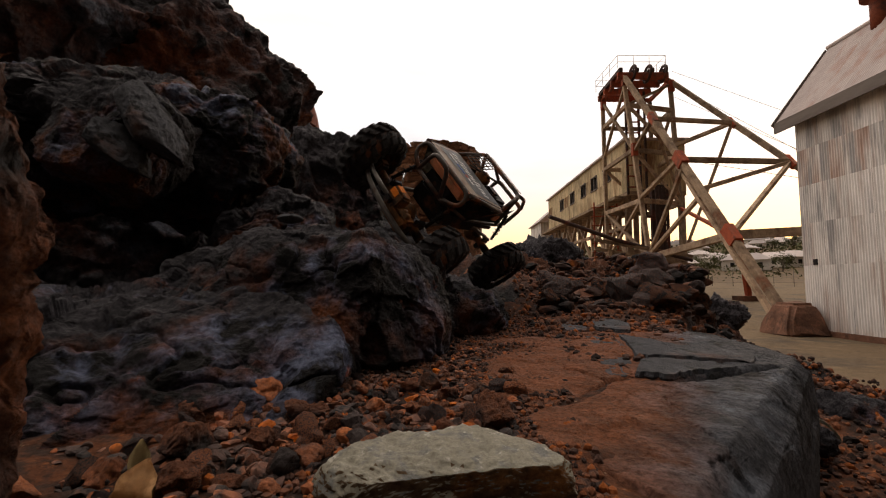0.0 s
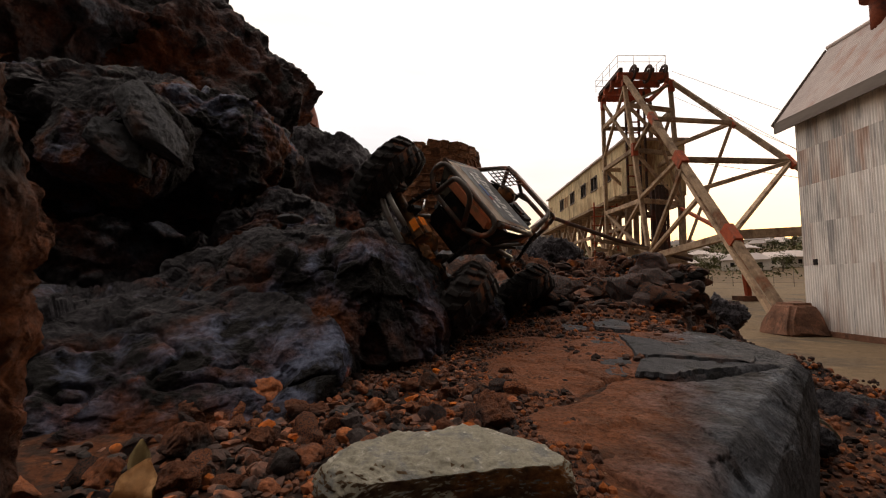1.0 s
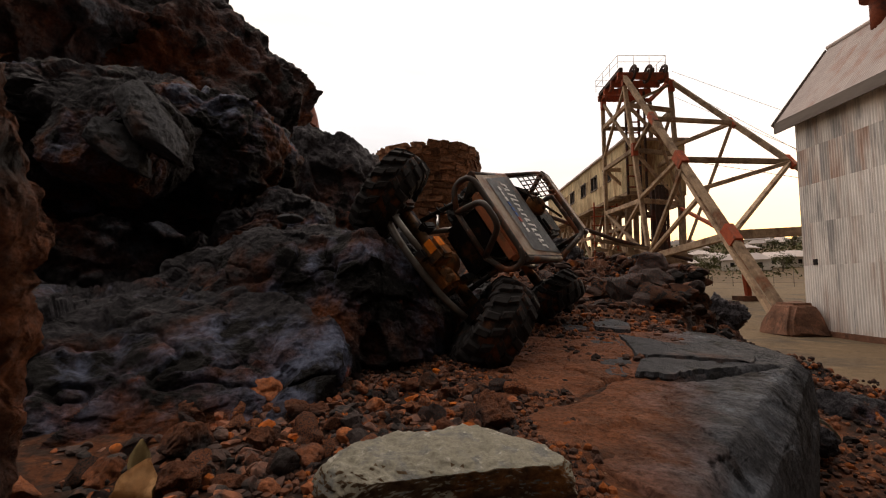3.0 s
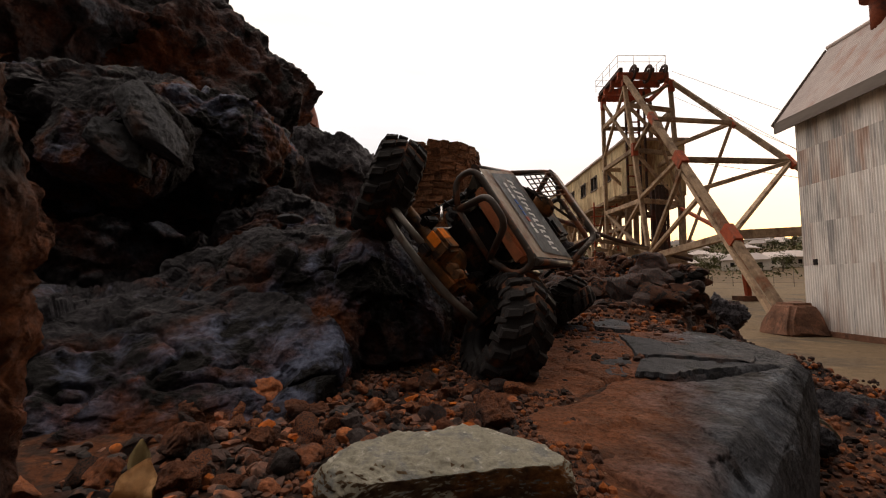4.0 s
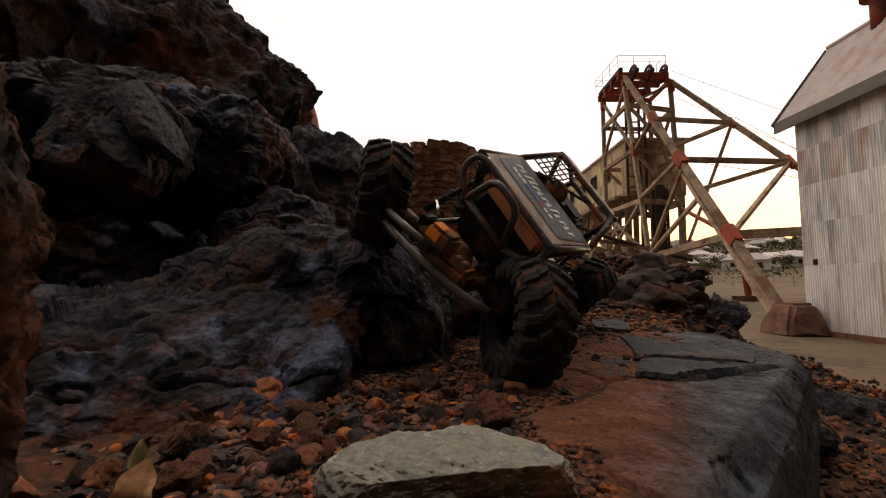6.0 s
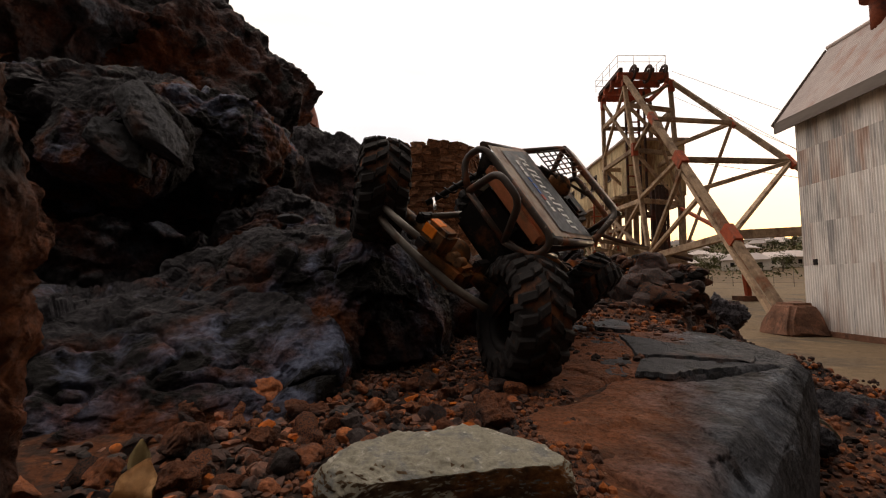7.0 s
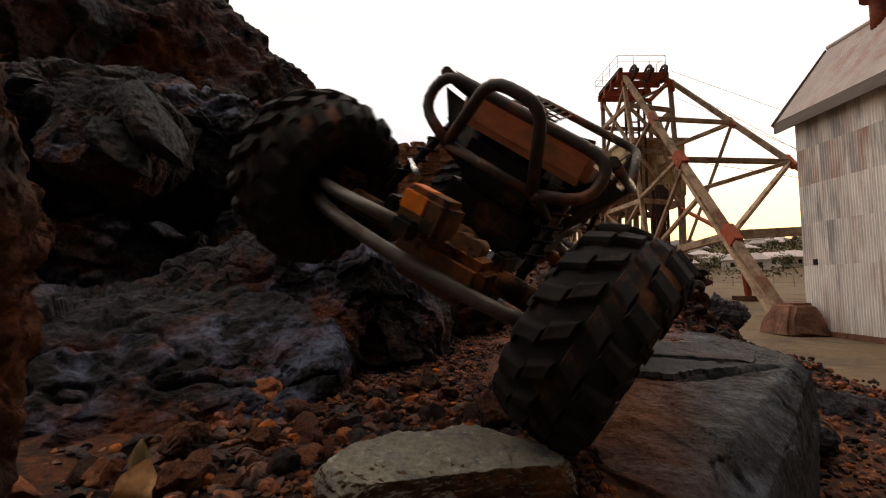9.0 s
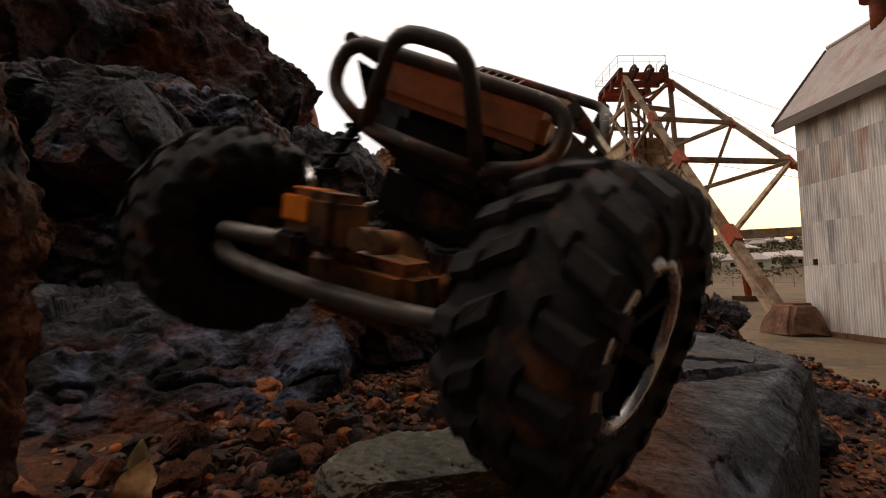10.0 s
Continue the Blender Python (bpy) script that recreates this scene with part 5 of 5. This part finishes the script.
def build_car():
    c = tagged(new("rock_crawler"), "dusty radio-controlled rock crawler with a black tube cage", "model car")
    H, L, F, P, R = (0.066, -0.137, 0.096), (0.0185, -0.169, 0.1023), (0.035, -0.146, 0.0545), (0.077, -0.008, 0.094), (0.0585, 0.0505, 0.1305)
    T, B, K = (0.045, 0.165, 0.098), (0.044, -0.02, 0.030), (0.044, 0.13, 0.035)

    def m(p, s):
        return (p[0] * s, p[1], p[2])

    def tube(name, pts, r=0.0041, bend=0.0, mat_=None):
        return part(name, tube_bm(pts, r, 10, None, bend), mat_ or M_TUBE, c)

    tube("front_hoop", [m(F, -1), (-H[0] - 0.002, H[1] - 0.004, H[2] - 0.028), m(H, -1), m(H, 1), (H[0] + 0.002, H[1] - 0.004, H[2] - 0.028), m(F, 1)], 0.0040, 0.017)
    tube("stinger", [m(F, -1), m(L, -1), m(L, 1), m(F, 1)], 0.0040, 0.013)
    tube("nose_bar", [m(F, -1), m(F, 1)], 0.0036)
    tube("roof_hoop", [m(P, -1), m(R, -1), m(R, 1), m(P, 1)], 0.0041, 0.012)
    tube("tail_hoop", [(-0.045, 0.165, 0.045), m(T, -1), m(T, 1), (0.045, 0.165, 0.045)], 0.0045, 0.012)
    for s in (-1, 1):
        tube("top_rail", [m(H, s), m(P, s)], 0.0040)
        tube("roof_rail", [m(R, s), (0.056 * s, 0.10, 0.126), m(T, s)], 0.0039, 0.02)
        tube("lower_rail", [m(F, s), m(B, s), m(K, s), (0.045 * s, 0.165, 0.045)], 0.0039, 0.02)
        tube("pillar", [m(P, s), m(B, s)], 0.0042)
        tube("brace", [m(R, s), m(K, s)], 0.0040)
        tube("lower_link", [(0.036 * s, 0.0, 0.016), (0.045 * s, -0.145, -0.004)], 0.0040, 0, M_ROD)
        tube("lower_link", [(0.036 * s, 0.03, 0.016), (0.045 * s, 0.150, -0.004)], 0.0040, 0, M_ROD)
        for y0, y1 in ((-0.150, -0.112), (0.150, 0.112)):
            sh = tube("shock", [(0.058 * s, y0, 0.004), (0.052 * s, y1, 0.074)], 0.0034, 0, M_BLACK)
            coil = [(0.058 * s + (-0.006 * s) * q + 0.0058 * math.cos(q * 44), y0 + (y1 - y0) * q + 0.0058 * math.sin(q * 44), 0.004 + 0.07 * q) for q in np.linspace(0.2, 0.95, 60)]
            part("spring", tube_bm(coil, 0.0011, 5), M_BLACK, sh)
        # side panels between the rails
        bm = bmesh.new()
        q = [bm.verts.new(p) for p in ((0.067 * s, -0.125, 0.088), (0.076 * s, -0.012, 0.086), (0.048 * s, -0.02, 0.034), (0.039 * s, -0.135, 0.056))]
        face = bm.faces.new(q)
        bmesh.ops.solidify(bm, geom=[face], thickness=0.0015)
        sp = part("side_panel", bm, M_BLACK, c, "dusty black side panel")
        bm = bmesh.new()
        q = [bm.verts.new(p) for p in ((0.074 * s, -0.004, 0.084), (0.050 * s, 0.125, 0.092), (0.046 * s, 0.12, 0.042), (0.047 * s, -0.01, 0.036))]
        face = bm.faces.new(q)
        bmesh.ops.solidify(bm, geom=[face], thickness=0.0015)
        sp = part("side_panel", bm, M_BLACK, c, "dusty black side panel")
        part("decal", box_bm(0.066 * s - 0.002, 0.066 * s + 0.002, 0.02, 0.042, 0.062, 0.076, 0.0004), M_SCOOP, sp)
    # bonnet plate with its dark decal and worn lettering
    t0 = (H[2] + P[2]) / 2
    bm = bmesh.new()
    q = [bm.verts.new(p) for p in ((-0.062, -0.136, H[2] + 0.0040), (0.062, -0.136, H[2] + 0.0040), (0.0745, -0.008, P[2] + 0.0045), (-0.0745, -0.008, P[2] + 0.0045))]
    face = bm.faces.new(q)
    bmesh.ops.solidify(bm, geom=[face], thickness=0.0022)
    bmesh.ops.bevel(bm, geom=list(bm.edges), offset=0.0006, segments=1, affect="EDGES")
    plate = part("bonnet_plate", bm, M_PLATE, c, "scuffed tan and white bonnet plate")
    zt = lambda y: H[2] + 0.0040 + (P[2] - H[2] + 0.0005) * (y + 0.136) / 0.128
    bm = bmesh.new()
    q = [bm.verts.new((x, y, zt(y) + 0.0009)) for x, y in ((-0.058, -0.108), (0.057, -0.108), (0.071, -0.010), (-0.071, -0.010))]
    face = bm.faces.new(q)
    bmesh.ops.solidify(bm, geom=[face], thickness=0.0006)
    part("decal", bm, M_PANEL, plate, "dark grey decal")
    rs = np.random.RandomState(2)
    bm = bmesh.new()
    for k in range(13):
        x = -0.054 + k * 0.0088
        w, d = 0.0052 + 0.0016 * rs.rand(), 0.017 + 0.008 * (k in (2, 3, 8))
        z = zt(-0.055)
        for y0, y1 in ((-0.066, -0.066 + 0.0045), (-0.066, -0.066 + d)) if k % 2 else ((-0.066 + d - 0.0045, -0.066 + d), (-0.066, -0.066 + d)):
            wide = w if y1 - y0 < 0.006 else w * 0.55
            lean = 0.0022
            lo = [bm.verts.new((x + a + (b + 0.066) * lean / 0.017, b, z + 0.0010 + 0.00015 * (y1 - y0 > 0.006))) for a, b in ((0, y0), (wide, y0), (wide, y1), (0, y1))]
            hi = [bm.verts.new(v.co + Vector((0, 0, 0.0005))) for v in lo]
            bm.faces.new(hi)
            for q in range(4):
                bm.faces.new((lo[q], lo[(q + 1) % 4], hi[(q + 1) % 4], hi[q]))
    part("lettering", bm, M_LETTER, plate, "row of worn white bars")
    for k, mm in enumerate((M_LETTER, M_LETTER, M_LETTER, M_BLUE, M_BLUE, M_BLUE, M_REDPRINT, M_LETTER, M_LETTER)):
        x0 = -0.046 + k * 0.0088
        part("emblem", box_bm(x0, x0 + 0.0066, -0.087, -0.079 - 0.0015 * (k % 2), zt(-0.083) + 0.0010, zt(-0.083) + 0.0016), mm, plate)
    # orange-brown scoop below the plate and the dark box behind it
    bm = box_bm(-0.044, 0.058, -0.136, -0.10, 0.072, 0.093, 0.005)
    for v in bm.verts:
        v.co.y += (v.co.z - 0.08) * -0.5
    part("scoop", bm, M_SCOOP, c, "faded orange front panel")
    part("battery_box", box_bm(-0.034, 0.034, -0.12, -0.03, 0.036, 0.072, 0.006), M_BLACK, c)
    part("motor", lathe_bm([(-0.022, 0.001), (-0.022, 0.017), (0.022, 0.017), (0.022, 0.001)], 20), M_BROWNMETAL, c).location = (0, 0.03, 0.05)
    part("skid_plate", box_bm(-0.044, 0.044, -0.03, 0.13, 0.014, 0.032, 0.005), M_BLACK, c)
    part("receiver_box", box_bm(-0.03, 0.03, 0.06, 0.13, 0.05, 0.085, 0.006), M_BLACK, c)
    part("gearbox", box_bm(-0.040, 0.045, -0.105, 0.05, -0.002, 0.040, 0.008), M_BLACK, c)
    bm = bmesh.new()
    bmesh.ops.create_icosphere(bm, subdivisions=3, radius=0.016)
    for v in bm.verts:
        v.co = Vector((v.co.x * 1.15 - 0.018, v.co.y * 0.9 + 0.032, v.co.z * 0.85 + 0.098)) + 0.0022 * noise.noise_vector(v.co * 90)
    for face in bm.faces:
        face.smooth = True
    part("motor_cover", bm, M_BROWNMETAL, c, "dusty brown rounded cover")
    part("speed_controller", box_bm(0.004, 0.034, 0.018, 0.046, 0.070, 0.100, 0.004), M_BLACK, c)
    part("cab_brace", tube_bm([(-0.050, 0.012, 0.098), (0.020, 0.046, 0.118)], 0.0022, 6), M_TUBE, c)
    # wire mesh in the cab opening and along the roof
    mesh = part("mesh_panel", tube_bm([(-0.066, 0.008, 0.106), (-0.056, 0.046, 0.131)], 0.0012, 5), M_TUBE, c, "black wire mesh")
    for k in range(6):
        x = -0.066 + k * 0.008
        part("mesh_wire", tube_bm([(x, 0.008, 0.106), (x + 0.01, 0.046, 0.131)], 0.0010, 5), M_TUBE, mesh)
    for k in range(6):
        y, z = 0.008 + k * 0.0076, 0.106 + k * 0.005
        part("mesh_wire", tube_bm([(-0.068 + k * 0.002, y, z), (-0.020, y, z)], 0.0010, 5), M_TUBE, mesh)
    bm = bmesh.new()
    q = [bm.verts.new(p) for p in ((-0.054, 0.052, 0.1345), (0.054, 0.052, 0.1345), (0.052, 0.075, 0.133), (-0.052, 0.075, 0.133))]
    bmesh.ops.solidify(bm, geom=[bm.faces.new(q)], thickness=0.0015)
    part("roof_plate", bm, M_PLATE, c, "scuffed pale roof plate")
    fa, ra = axle(c, -0.155, True), axle(c, 0.155, False)
    ws = []
    for y in (-0.155, 0.155):
        for s in (-1, 1):
            w = wheel(c, s)
            w.location = (s * 0.115, y, 0)
            ws.append(w)
    return c, fa, ra, ws


crawler, front_axle, rear_axle, wheels = build_car()


def motions():
    # seconds, place, turn of the body; then tilt and lift of the front axle, steering, roll of the wheels, yaw of the front axle on its links
    rows = [
        (0, 0.0065, 0.9022, 1.5439, 2.10, 53.44, -26.64, 4.08, -0.0104, 12.9, 0.0, 0),
        (0.5, 0.0261, 0.8460, 1.5135, 5.41, 50.14, -24.39, -0.63, -0.0065, 18.4, 45.8, 0),
        (1, 0.0444, 0.7998, 1.4833, 5.77, 50.66, -24.89, 8.77, -0.0052, 23.9, 84.2, 0),
        (1.5, 0.0493, 0.7940, 1.4714, 13.41, 51.29, -15.99, 7.96, -0.0067, 19.5, 102.7, 0),
        (2.05, 0.0529, 0.7872, 1.4701, 13.35, 50.25, -15.98, 2.61, -0.0117, 14.7, 122.4, 0),
        (2.5, 0.0735, 0.7592, 1.4634, 16.49, 56.27, -16.56, -4.33, -0.0074, 18.1, 126.2, 0),
        (4, 0.0713, 0.6619, 1.4445, 11.33, 57.92, -21.08, -8.61, 0.0100, 41.0, 168.5, 0),
        (4.5, 0.0818, 0.6598, 1.4474, 12.35, 58.69, -20.50, -13.41, 0.0071, 42.0, 165.2, 0),
        (5, 0.0763, 0.6346, 1.4482, 13.43, 58.31, -19.40, -10.86, 0.0069, 43.0, 185.8, 0),
        (5.5, 0.0809, 0.6312, 1.4519, 14.79, 56.03, -19.41, -14.37, 0.0050, 44.0, 185.8, 0),
        (7, 0.0887, 0.6257, 1.4641, 14.25, 55.62, -20.89, -15.98, -0.0070, 50.2, 210.3, 0),
        (7.3, 0.0848, 0.6007, 1.4617, 14.34, 54.00, -19.29, -11.82, -0.0026, 45.5, 222.8, 0),
        (7.6, 0.0841, 0.5799, 1.4596, 13.74, 51.18, -17.21, -15.42, -0.0026, 36.3, 231.0, 0),
        (8, 0.0879, 0.5612, 1.4651, 10.41, 49.96, -17.20, -13.46, -0.0055, 15.3, 233.1, 0),
        (8.3, 0.0946, 0.4913, 1.4568, 8.30, 45.52, -17.12, -14.69, -0.0033, 2.2, 284.9, 0),
        (8.5, 0.0877, 0.4957, 1.4582, 5.01, 44.55, -14.33, -12.83, -0.0157, -5.3, 283.2, 0),
        (8.6, 0.0857, 0.4783, 1.4542, 7.63, 37.91, -17.11, -9.39, -0.0196, -5.6, 298.8, 0),
        (8.75, 0.0813, 0.4613, 1.4449, 4.72, 40.50, -23.16, -3.67, -0.0066, -6.7, 315.0, 0),
        (9, 0.0630, 0.4408, 1.4515, 8.85, 34.73, -19.16, -5.87, -0.0077, -5.7, 338.0, -3),
        (9.5, 0.0436, 0.4207, 1.4535, 10.55, 32.74, -15.35, -7.82, -0.0074, -9.6, 364.6, -6),
        (9.8, 0.0368, 0.3921, 1.4543, 11.89, 28.49, -17.03, -10.25, -0.0113, -14.5, 384.7, -8),
        (10, 0.0238, 0.3767, 1.4489, 11.24, 25.24, -17.69, -13.60, -0.0136, -13.0, 398.8, -10),
    ]
    walk(crawler, [(r[0], pose(*r[1:7])) for r in rows])
    walk(front_axle, [(r[0], pose(0, -0.155, r[8], 0, r[7], r[11])) for r in rows])
    walk(rear_axle, [(r[0], pose(0, 0.155, -0.022, 0, 0.6 * r[7], 0)) for r in rows])
    for k, w in enumerate(wheels):
        s, front = (-1, 1)[k % 2], k < 2
        path = []
        for r in rows:
            a = pose(0, -0.155 if front else 0.155, r[8] if front else -0.022, 0, r[7] if front else 0.6 * r[7], r[11] if front else 0)
            path.append((r[0], a @ pose(s * 0.115, 0, 0, 22) @ pose(0, 0, 0, 0, 0, r[9] if front else 0) @ pose(0, 0, 0, r[10] - 22, 0, 0)))
        walk(w, path)


motions()
